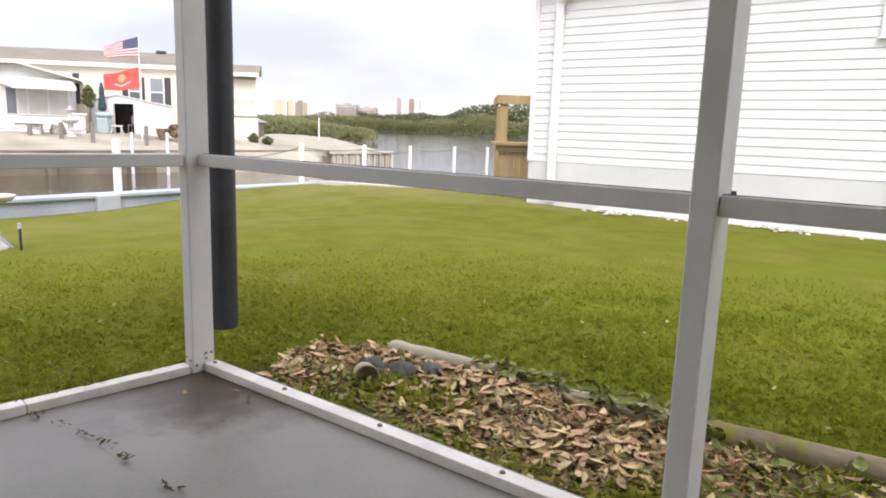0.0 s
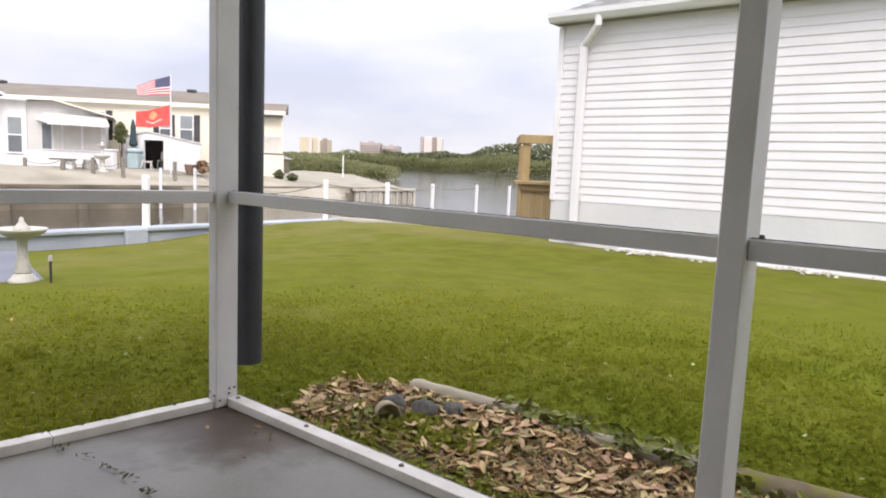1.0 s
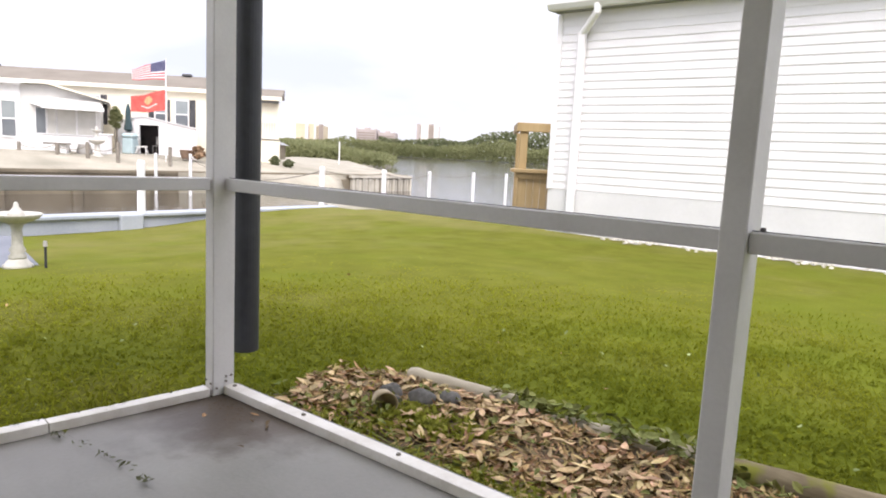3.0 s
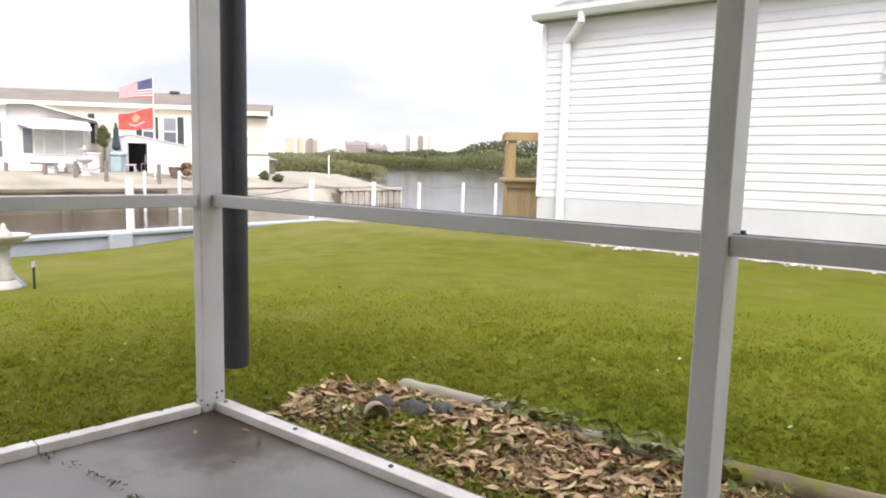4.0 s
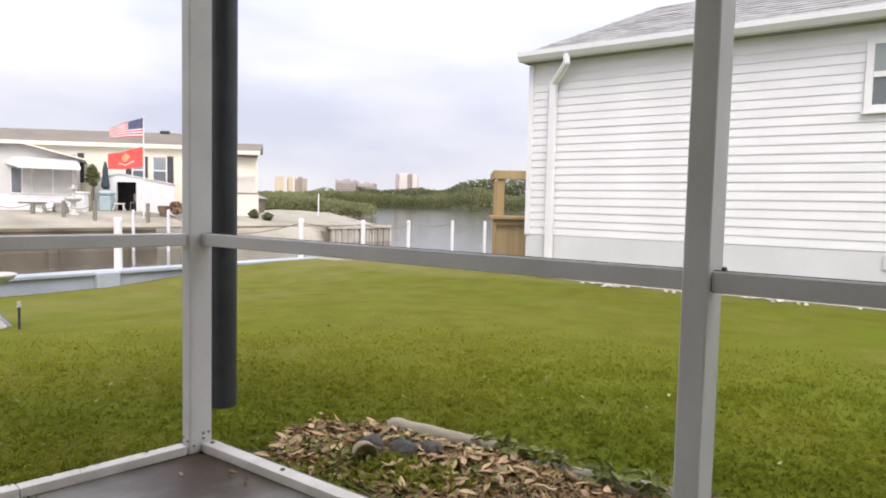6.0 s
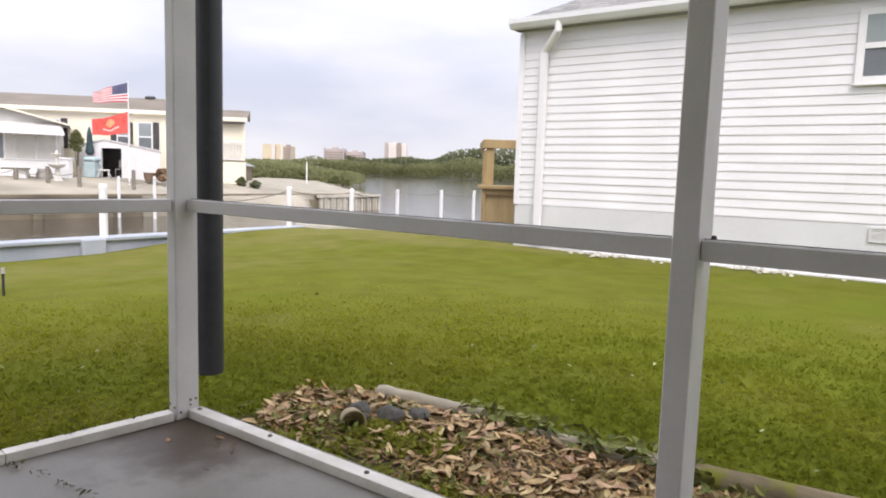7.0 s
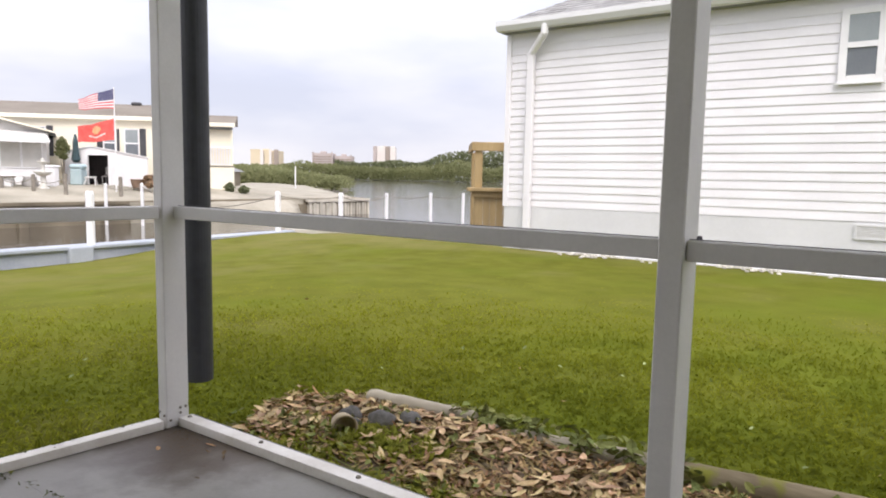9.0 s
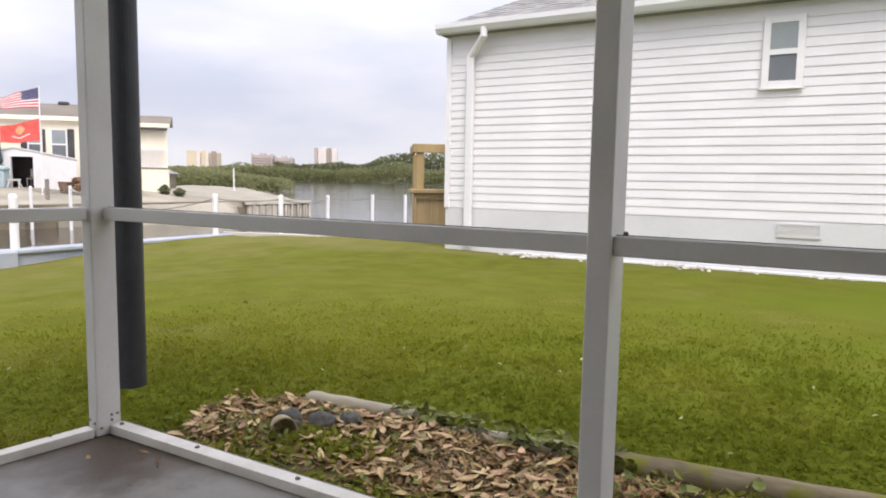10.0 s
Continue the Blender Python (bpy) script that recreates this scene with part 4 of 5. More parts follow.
part("counter", box(0.62, 15.4, 0.68, 2.8, 16.1, 0.76, bevel=0.01), M_WOOD, dk, "thick timber counter board")
part("apron", box(0.72, 15.5, 0.55, 2.7, 15.56, 0.68), M_WOOD, dk)
for k in range(12):
    part("plank", box(0.84 + 0.152 * k, 15.58, -0.9, 0.985 + 0.152 * k, 15.61, 0.55), M_WOOD, dk)

# towers
M_TOWER = surf("tower_stucco", (0.6, 0.5, 0.34), (0.7, 0.6, 0.44), 0.05, 0.8, 0.0)
M_TOWERG = surf("grey_tower_concrete", (0.42, 0.36, 0.34), (0.5, 0.43, 0.41), 0.05, 0.8, 0.0)
M_TOWERW = surf("white_tower_stucco", (0.68, 0.62, 0.58), (0.76, 0.7, 0.66), 0.05, 0.8, 0.0)
M_BAND = surf("tower_glazing", (0.29, 0.235, 0.2), (0.37, 0.31, 0.27), 0.1, 0.4, 0.0)


def tower(u0, u1, top, mat, label, piers, dark):
    tw = far_thing("apartment_tower", label, "tower", "towers")
    part("wall", box(u0, 600, -1.3, u1, 618, top), mat, tw)
    n = int((top + 1) / 2.2)
    for k in range(n):
        part("window_band", box(u0 + 0.4, 599.7, -0.4 + 2.2 * k, u1 - 0.4, 600.0, 0.5 + 2.2 * k), M_BAND if dark else mat, tw)
    for a, b, m in piers:
        part("pier", box(u0 + (u1 - u0) * a, 598.6, -1.3, u0 + (u1 - u0) * b, 599.7, top + 1.0), m, tw)
    part("penthouse", box(u0 + (u1 - u0) * 0.35, 604, top, u0 + (u1 - u0) * 0.6, 612, top + 1.6), mat, tw)
    return tw


tower(-167, -142.4, 22.0, M_TOWER, "yellowish high-rise with pale and grey-blue bays", ((0, 0.34, M_TOWER), (0.34, 0.46, M_TOWERW), (0.5, 0.66, M_TOWER), (0.66, 0.74, M_TOWERW), (0.84, 1.0, M_BAND)), True)
tower(-113, -95, 20.8, M_TOWERG, "plain grey high-rise beyond the mangroves", ((0, 0.06, M_TOWERG), (0.94, 1, M_TOWERG)), True)
tower(-93.2, -78.4, 18.6, M_TOWERG, "plain grey high-rise beyond the mangroves", ((0, 0.06, M_TOWERG), (0.94, 1, M_TOWERG)), True)
tower(-59.5, -40.2, 26.6, M_TOWERW, "white high-rise with dark vertical window bays", ((0.0, 0.16, M_TOWERG), (0.18, 0.54, M_TOWERW), (0.55, 0.76, M_BAND), (0.78, 1.0, M_TOWERW)), True)

# far shores and their mangroves
M_MUD = surf("mangrove_mud", (0.07, 0.075, 0.045), (0.12, 0.12, 0.075), 0.3, 0.95, 0.2)
verts, faces = [], []
pts = [(-3000, 420), (-400, 395), (-120, 380), (-65, 372), (0, 374), (60, 378), (300, 380), (3000, 420)]
for u, v in pts:
    verts += [(u, v, -1.3), (u, v + 6, -0.7), (u * 1.2, 3000, -0.6)]
for i in range(len(pts) - 1):
    for j in range(2):
        faces.append((3 * i + j, 3 * i + 3 + j, 3 * i + 4 + j, 3 * i + 1 + j))
fs = tagged(soup("far_shore", verts, faces, M_MUD), "low muddy far shore of the bay", "shore", kind="structure")
fs.matrix_basis = FAR
# leaf green lifted well above foliage tone: distance haze is in the colour
M_MANGR = surf("hazed_mangrove_leaves", (0.21, 0.225, 0.105), (0.31, 0.318, 0.165), 0.12, 0.9, 0.0, 2.0, island=True, rand=0.08, spec=0.05)
M_PINE = surf("dark_tree_leaves", (0.15, 0.168, 0.085), (0.215, 0.23, 0.135), 0.12, 0.9, 0.0, 2.0, island=True, rand=0.08, spec=0.05)
M_BARK = surf("grey_bark", (0.12, 0.1, 0.08), (0.22, 0.19, 0.15), 3, 0.9, 0.3)


def leafy(m, f):
    """Lets some light through leaves."""
    n, l = m.node_tree.nodes, m.node_tree.links
    b, out = n["Principled BSDF"], n["Material Output"]
    tr, mx = n.new("ShaderNodeBsdfTranslucent"), n.new("ShaderNodeMixShader")
    l.new(b.inputs["Base Color"].links[0].from_socket, tr.inputs["Color"])
    mx.inputs[0].default_value = f
    l.new(b.outputs[0], mx.inputs[1])
    l.new(tr.outputs[0], mx.inputs[2])
    l.new(mx.outputs[0], out.inputs["Surface"])
    return m


leafy(M_MANGR, 0.6)
leafy(M_PINE, 0.55)


def foliage(count, place, size, seed):
    """Loose leaf clumps: small tilted four-sided tufts at the places given."""
    rng = random.Random(seed)
    verts, faces = [], []
    for _ in range(count):
        x, y, z = place(rng)
        s = size * rng.uniform(0.5, 1.3)
        a, t = rng.uniform(0, 6.28), rng.uniform(-0.9, 0.9)
        ca, sa, ct, st = math.cos(a), math.sin(a), math.cos(t), math.sin(t)
        k = len(verts)
        for p, q in ((-1, -0.5), (0.1, -0.8), (1, 0.1), (0.2, 0.8), (-0.7, 0.6)):
            p, q = p * s, q * s
            verts.append((x + p * ca - q * sa * st, y + p * sa + q * ca * st, z + q * ct))
        faces.append((k, k + 1, k + 2, k + 3, k + 4))
    return verts, faces


def wood(u0, u1, v0, v1, top, mat, label, count, size, seed, name="mangrove_wood"):
    def place(rng):
        u, k = rng.uniform(u0, u1), rng.random()
        v = v0 + (v1 - v0) * k * k
        h = top(u) * (0.82 + 0.35 * noise.noise((u * 0.055, v * 0.05, seed))) * (0.5 + 0.5 * step(0, 0.25, k))
        return u, v, -1.0 + h * rng.random() ** 0.6
    ob = tagged(soup(name, *foliage(count, place, size, seed), mat), label, "mangroves", kind="stuff")
    ob.matrix_basis = FAR
    return ob


wood(-330, 120, 372, 400, lambda u: 9.2 + 1.2 * math.sin(u * 0.07) + 2.5 * step(-40, 20, u), M_MANGR, "dense green mangroves along the far shore", 42000, 0.55, 5)
wood(-62, 130, 396, 420, lambda u: 12.5 + 8.5 * step(-30, 25, u), M_PINE, "taller dark trees behind the mangroves", 19000, 0.7, 6, "tall_wood")
wood(-32, -17.2, 86, 110, lambda u: 2.75 + 0.7 * step(-18, -27, u), M_MANGR, "bright green mangrove thicket by the bank", 9000, 0.2, 7)
wood(-16.9, -13.5, 92, 110, lambda u: 2.2, M_MANGR, "bright green mangrove thicket by the bank", 1200, 0.2, 8)
b2 = solid("spit", prism([(-45, 84, -1.3), (-16.4, 84, -1.3), (-13.5, 100, -1.3), (-45, 140, -1.3)], 0, 0, 0.45), M_SAND, "low sandy spit under the mangroves", "bank", kind="structure")
b2.matrix_basis = FAR


def bush(name, label, category, u, v, z0, h, w, mat, n, size, seed, low=0.1):
    t = far_thing(name, label, category, "far shrubs")
    t.matrix_basis = FAR @ pose(u, v, z0)

    def place(rng):
        k = rng.random()
        r = w * math.sqrt(rng.random()) * math.sin(math.pi * (0.15 + 0.8 * k)) * (0.8 + 0.5 * noise.noise((k * 4, seed, rng.random())))
        a = rng.uniform(0, 6.28)
        return r * math.cos(a), r * math.sin(a), h * (low + (1 - low) * k)
    c = soup("crown", *foliage(n, place, size, seed), mat)
    c.parent = t
    b = bmesh.new()
    for k in range(4):
        C(b, (0, 0, 0), (w * 0.3 * math.cos(k * 1.7), w * 0.3 * math.sin(k * 1.7), h * 0.7), 0.03, 0.012, seg=5)
    part("trunk", b, M_BARK, t)
    return t


bush("shrub", "tall green shrub beside the shed", "shrub", -17.82, 32.2, 0.2, 2.3, 0.34, M_MANGR, 320, 0.09, 3, 0.58)
bush("shrub", "reddish bougainvillea bush at the shed wall", "shrub", -13.85, 32.4, 0.2, 0.62, 0.5, surf("reddish_leaves", (0.17, 0.1, 0.055), (0.3, 0.2, 0.12), 3, 0.9, 0, island=True, rand=0.4), 260, 0.08, 4)
bush("shrub", "low dark shrub at the porch corner", "shrub", -11.2, 36.1, 0.05, 0.45, 0.34, M_PINE, 260, 0.07, 5, 0.0)
bush("shrub", "low dark shrub at the porch corner", "shrub", -10.5, 36.2, -0.05, 0.38, 0.42, M_PINE, 260, 0.07, 6, 0.0)
fhs = far_thing("grey_house", "small grey house far down the bank", "house")
part("wall", box(-24, 62, -0.2, -20.0, 68, 1.2), M_WALLDK, fhs)
part("roof", prism([(-24.4, 61.5, 1.2), (-19.7, 61.5, 1.2), (-21.6, 61.5, 1.9)], 0, 7, 0), M_GABLE_SHADE, fhs)

# ---- lawn things ----
slab = solid("paving_slab", prism([(-6.2, -3.0, -0.6), (-6.8, 2.0, -0.6), (-6.98, 2.57, -0.6), (-9.4, 3.12, -0.6), (-9.6, 2.6, -0.6), (-9.9, -3.0, -0.6)], 0, 0, 0.33), M_PAVE, "blue-grey concrete paving slab set in the lawn", "paving")
M_BATH = surf("white_cast_stone", (0.33, 0.32, 0.275), (0.52, 0.5, 0.45), 6, 0.75, 0.25, 40)
bb = thing("bird_bath", "white cast-stone bird bath with turned pedestal on the paving", "bird bath", at=(-7.0, 2.37, -0.25))
part("foot", lathe([(0.125, 0), (0.125, 0.03), (0.105, 0.045), (0.095, 0.065), (0.07, 0.09)], 20), M_BATH, bb, smooth=True)
part("pedestal", lathe([(0.07, 0.085), (0.078, 0.11), (0.055, 0.14), (0.07, 0.17), (0.048, 0.21), (0.042, 0.35), (0.05, 0.39), (0.09, 0.425)], 20), M_BATH, bb, smooth=True)
part("bowl", lathe([(0.08, 0.42), (0.13, 0.435), (0.185, 0.465), (0.212, 0.495), (0.212, 0.508), (0.197, 0.503), (0.13, 0.48), (0.01, 0.47)], 32), M_BATH, bb, smooth=True)
part("finial", lathe([(0.07, 0.47), (0.075, 0.5), (0.05, 0.53), (0.022, 0.57), (0.022, 0.59), (0.01, 0.61)], 14), M_BATH, bb, "small spout ornament", smooth=True)
pl = thing("path_light", "small black stake light in the grass", "path light", at=(-6.72, 2.5, ground_z(-6.72, 2.5)))
part("stake", rod((0, 0, -0.05), (0, 0, 0.2), 0.012, seg=8), M_PIPE, pl)
part("head", rod((0, 0, 0.2), (0, 0, 0.25), 0.02, 0.016, seg=10), M_POT, pl, "dull pale lens")

# log edging of the bed
M_LOG = surf("weathered_log", (0.31, 0.265, 0.185), (0.49, 0.43, 0.32), 6, 0.85, 0.5, 40, stretch=(0.25, 1, 1), deep=0.004)

M_LOG2 = surf("brown_log", (0.14, 0.108, 0.062), (0.35, 0.29, 0.185), 5, 0.85, 0.5, 40, stretch=(0.25, 1, 1), deep=0.004, spec=0.1)
_n, _l = M_LOG2.node_tree.nodes, M_LOG2.node_tree.links
_c, _m, _r, _x = _n.new("ShaderNodeTexCoord"), _n.new("ShaderNodeTexNoise"), _n.new("ShaderNodeMapRange"), _n.new("ShaderNodeMix")
_m.inputs["Scale"].default_value, _m.inputs["Detail"].default_value = 7.0, 4.0
_r.inputs["From Min"].default_value, _r.inputs["From Max"].default_value = 0.52, 0.62
_x.data_type = "RGBA"
_x.inputs[7].default_value = (0.2, 0.2, 0.035, 1)
_l.new(_c.outputs["Object"], _m.inputs["Vector"])
_l.new(_m.outputs["Fac"], _r.inputs["Value"])
_l.new(_r.outputs["Result"], _x.inputs[0])
_l.new(_n["Principled BSDF"].inputs["Base Color"].links[0].from_socket, _x.inputs[6])
_l.new(_x.outputs[2], _n["Principled BSDF"].inputs["Base Color"])


def log(x0, y0, z0, x1, y1, z1, r, seed, label, mat=None):
    bm = bmesh.new()
    n, seg = 18, 16
    p, q = Vector((x0, y0, z0)), Vector((x1, y1, z1))
    ax = (q - p).normalized()
    up = Vector((0, 0, 1))
    side = ax.cross(up).normalized()
    rows = []
    for i in range(n + 1):
        c = p.lerp(q, i / n) + Vector((0, 0, 0.004 * noise.noise((i * 0.4, seed, 0))))
        e = 0.9 if i in (0, n) else 1.0
        rows.append([bm.verts.new(c + (side * math.cos(6.28319 * k / seg) + ax.cross(side) * math.sin(6.28319 * k / seg)) * r * e * (1 + 0.05 * noise.noise((i * 0.5, k * 0.6, seed)))) for k in range(seg)])
    for a, b in zip(rows, rows[1:]):
        for k in range(seg):
            f = bm.faces.new((a[k], a[(k + 1) % seg], b[(k + 1) % seg], b[k]))
            f.smooth = True
    bm.faces.new(rows[0])
    bm.faces.new(rows[-1][::-1])
    bmesh.ops.recalc_face_normals(bm, faces=bm.faces)
    lg = thing("edging_log", label, "log", "edging logs")
    part("trunk", bm, mat or M_LOG, lg)
    return lg


log(-2.07, 2.25, -0.03, -1.55, 2.325, -0.042, 0.04, 1.0, "weathered grey landscape log edging the leaf bed")
log(-1.5, 2.305, -0.075, -0.74, 2.36, -0.048, 0.042, 4.0, "half-buried grey landscape log under vine leaves")
log(-0.71, 2.295, -0.045, 0.55, 2.455, -0.045, 0.061, 7.0, "mossy brown-grey landscape log edging the bed", M_LOG2)

# leaf bed: soil, dry leaves
verts, faces = [], []
bx, by = 52, 16
for j in range(by + 1):
    for i in range(bx + 1):
        x = -2.42 + 3.4 * i / bx
        y0, y1 = 1.535, min(2.42, 1.95 + 0.42 * (x + 2.42) ** 0.5)
        y = y0 + (y1 - y0) * j / by
        verts.append((x, y, -0.045 - 0.03 * abs(2 * j / by - 1) ** 4 - 0.03 * step(0.06, 0, i / bx) + 0.014 * noise.noise((x * 5, y * 5, 0))))
faces = [(j * (bx + 1) + i, j * (bx + 1) + i + 1, (j + 1) * (bx + 1) + i + 1, (j + 1) * (bx + 1) + i) for j in range(by) for i in range(bx)]
bed = tagged(soup("leaf_bed", verts, faces, M_SOIL), "dark soil of the bed beside the porch", "soil", kind="structure")

M_DRY = surf("dry_leaf", (0.35, 0.228, 0.1), (0.62, 0.45, 0.25), 30, 0.8, 0.3, 200, rand=0.4, deep=0.001, hue=0.025)
M_DRYI = surf("dry_leaf_litter", (0.2, 0.12, 0.04), (0.48, 0.33, 0.148), 30, 0.8, 0.0, 200, island=True, rand=0.6, hue=0.03)
M_VINE = surf("vine_leaf", (0.135, 0.152, 0.045), (0.255, 0.272, 0.095), 20, 0.85, 0.2, 120, rand=0.35, deep=0.001, spec=0.06, hue=0.02)


def leaf_shape(L, W, curl, fold, rng):
    """Points and faces of one leaf, folded on its midrib and curled."""
    st = (0.0, 0.22, 0.5, 0.78, 1.0)
    wd = (0.05, 0.8, 1.0, 0.7, 0.03)
    vs, fs = [], []
    for t, w in zip(st, wd):
        bend = curl * (t - 0.5) ** 2 * 4 * L * 0.25
        for s in (-1, 0, 1):
            vs.append((t * L - L / 2, s * w * W / 2 + 0.05 * W * rng.uniform(-1, 1), bend + abs(s) * fold * w * W))
    for i in range(4):
        for s in range(2):
            a = i * 3 + s
            fs.append((a, a + 1, a + 4, a + 3))
    return vs, fs


def litter(count, place, seed, size=(0.045, 0.1), tilt=0.5, wide=(0.22, 0.42)):
    rng = random.Random(seed)
    V, F = [], []
    for _ in range(count):
        x, y, z = place(rng)
        L = rng.uniform(*size)
        vs, fs = leaf_shape(L, L * rng.uniform(*wide), rng.uniform(-0.4, 0.6), rng.uniform(-0.2, 0.3), rng)
        m = pose(x, y, z, math.degrees(rng.gauss(0, tilt)), math.degrees(rng.gauss(0, tilt)), rng.uniform(0, 360))
        k = len(V)
        V += [tuple(m @ Vector(v)) for v in vs]
        F += [tuple(k + i for i in f) for f in fs]
    return V, F


def bed_spot(rng):
    while True:
        x, y = rng.uniform(-2.5, 0.9), rng.uniform(1.56, 2.36)
        w = 0.05 * noise.noise((x * 4, y * 4, 2))
        if y > min(2.17 + 0.3 * (x + 2.34), 2.25) + w or x < max(-2.31 - 0.6 * (y - 1.79), -2.4) + w:
            continue
        green = noise.noise((x * 2.4, y * 2.8, 7.7))
        if abs(x + 1.72) < 0.22 + w and y < 2.0 + 0.3 * (x + 1.72) and rng.random() < 0.7:
            continue
        if x > -0.72 + 0.7 * (y - 1.8) and rng.random() < 0.88:
            continue
        if y < 1.72 + w and rng.random() < 0.75 or green > 0.2 and rng.random() < 0.75:
            continue
        return x, y, -0.042 + 0.02 * rng.random() ** 1.5


def bits(rng):
    x, y, z = bed_spot(rng)
    return x, y, z - 0.01


tagged(soup("leaf_litter", *litter(7600, bed_spot, 21, (0.03, 0.075), 0.32, (0.16, 0.32)), M_DRYI), "tan and pinkish dry leaves covering the bed", "leaf litter", kind="stuff")
tagged(soup("bark_bits", *litter(4200, bits, 22, (0.01, 0.032), 0.3, (0.2, 0.5)), M_DRYI), "small brown leaf fragments among the litter", "leaf litter", kind="stuff")
rng = random.Random(5)
leaf_meshes = []
for k in range(7):
    L = rng.uniform(0.045, 0.08)
    vs, fs = leaf_shape(L, L * rng.uniform(0.22, 0.38), rng.uniform(-0.3, 0.5), rng.uniform(-0.15, 0.25), rng)
    me = bpy.data.meshes.new("dry_leaf")
    me.from_pydata(vs, [], fs)
    me.materials.append(M_DRY)
    for p in me.polygons:
        p.use_smooth = True
    leaf_meshes.append(me)
pile = thing("leaf_pile", "loose curled tan dry leaves lying on the bed", "leaves")
for k in range(280):
    x, y, z = bed_spot(rng)
    if x > -0.75:
        x -= 1.0
    o = part("dry_leaf", leaf_meshes[k % 7], M_DRY, pile)
    o.matrix_basis = pose(x, y, -0.022 + 0.014 * rng.random(), rng.gauss(0, 10), rng.gauss(0, 10), rng.uniform(0, 360))

# stones and a broken shell on the bed
M_STONE = surf("slate_grey_stone", (0.085, 0.08, 0.072), (0.18, 0.17, 0.155), 14, 0.9, 0.6, 60, spec=0.15)
M_SHELL = surf("tan_terracotta", (0.3, 0.23, 0.13), (0.48, 0.4, 0.27), 14, 0.8, 0.3, 60)


def stone(x, y, z, a, b, c, rz, seed, mat, label, name="garden_stone"):
    bm = bmesh.new()
    bmesh.ops.create_icosphere(bm, subdivisions=3, radius=1.0)
    for v in bm.verts:
        k = 1 + 0.22 * noise.noise(v.co * 1.3 + Vector((seed, 0, 0))) + 0.06 * noise.noise(v.co * 4 + Vector((seed, 3, 0)))
        v.co = Vector((v.co.x * a * k, v.co.y * b * k, v.co.z * c * k))
    o = solid(name, bm, mat, label, "stone", "garden stones", smooth=True)
    o.matrix_basis = pose(x, y, z, 0, 0, rz)
    return o


stone(-1.818, 2.03, -0.018, 0.06, 0.045, 0.042, 20, 1, M_STONE, "dark slate-grey stone lying in the leaves")
stone(-1.733, 2.11, -0.02, 0.055, 0.044, 0.04, -10, 2, M_STONE, "dark slate-grey stone lying in the leaves")
stone(-1.955, 2.0, -0.02, 0.05, 0.038, 0.042, 50, 3, M_STONE, "dark grey stone beside a clay pot")
stone(-1.9, 1.96, -0.035, 0.03, 0.035, 0.03, 10, 5, M_STONE, "small dark grey stone beside a clay pot")
pot = thing("clay_pot", "small tan clay pot lying on its side in the leaves", "pot", at=(-1.87, 1.865, 0.0))
pb = lathe([(0.03, -0.05), (0.042, -0.03), (0.05, 0.02), (0.052, 0.035), (0.045, 0.035), (0.04, 0.0), (0.01, -0.03)], 20)
bmesh.ops.transform(pb, matrix=pose(0, 0, 0, 90, 0, 55), verts=pb.verts)
part("body", pb, M_SHELL, pot, smooth=True)

# vine leaves along the logs
rng = random.Random(9)
vine_meshes = []
for k in range(4):
    L = rng.uniform(0.016, 0.038)
    vs, fs = leaf_shape(L, L * rng.uniform(0.4, 0.75), rng.uniform(-0.3, 1.2), rng.uniform(0.0, 0.4), rng)
    me = bpy.data.meshes.new("leaf")
    me.from_pydata(vs, [], fs)
    me.materials.append(M_VINE)
    vine_meshes.append(me)
for cx, cy, n, w, lab in ((-1.45, 2.3, 60, 0.16, "green vine creeping over the buried log"), (-1.05, 2.315, 64, 0.2, "green vine creeping over the buried log"), (-1.76, 2.1, 18, 0.08, "small green weeds by the stones"), (-0.78, 2.3, 30, 0.12, "green vine at the log's end"), (-0.62, 2.21, 26, 0.14, "green vine at the log's end"), (0.1, 2.27, 22, 0.3, "green vine along the log"), (-1.98, 1.8, 40, 0.13, "small green weeds in the leaf bed"), (-0.45, 1.85, 70, 0.25, "yellow-green weeds growing in the bed"), (-0.3, 2.05, 70, 0.3, "yellow-green weeds growing in the bed"), (0.2, 2.1, 40, 0.35, "yellow-green weeds growing in the bed"), (-1.4, 2.0, 8, 0.2, "small green weeds in the leaf bed"), (-2.1, 1.66, 26, 0.2, "small green weeds along the sill track"), (-1.2, 1.68, 20, 0.25, "small green weeds along the sill track"), (-1.6, 1.66, 24, 0.2, "small green weeds along the sill track")):
    t = thing("vine", lab, "weeds", "bed weeds", at=(cx, cy, -0.04))
    for k in range(n):
        o = part("leaf", vine_meshes[k % 4], M_VINE, t)
        r, a = w * math.sqrt(rng.random()), rng.uniform(0, 6.28)
        o.matrix_basis = pose(1.5 * r * math.cos(a), 0.45 * r * math.sin(a), 0.01 + 0.05 * rng.random(), rng.gauss(0, 25), rng.gauss(0, 25), rng.uniform(0, 360)) @ Matrix.Scale(1.8 if "vine" in lab else 1.15, 4)
    st = bmesh.new()
    for k in range(6):
        a = k * 1.05
        C(st, (0, 0, 0), (1.1 * w * math.cos(a), 0.4 * w * math.sin(a), 0.03), 0.003, 0.0015, seg=4)
    part("stem", st, M_VINE, t)

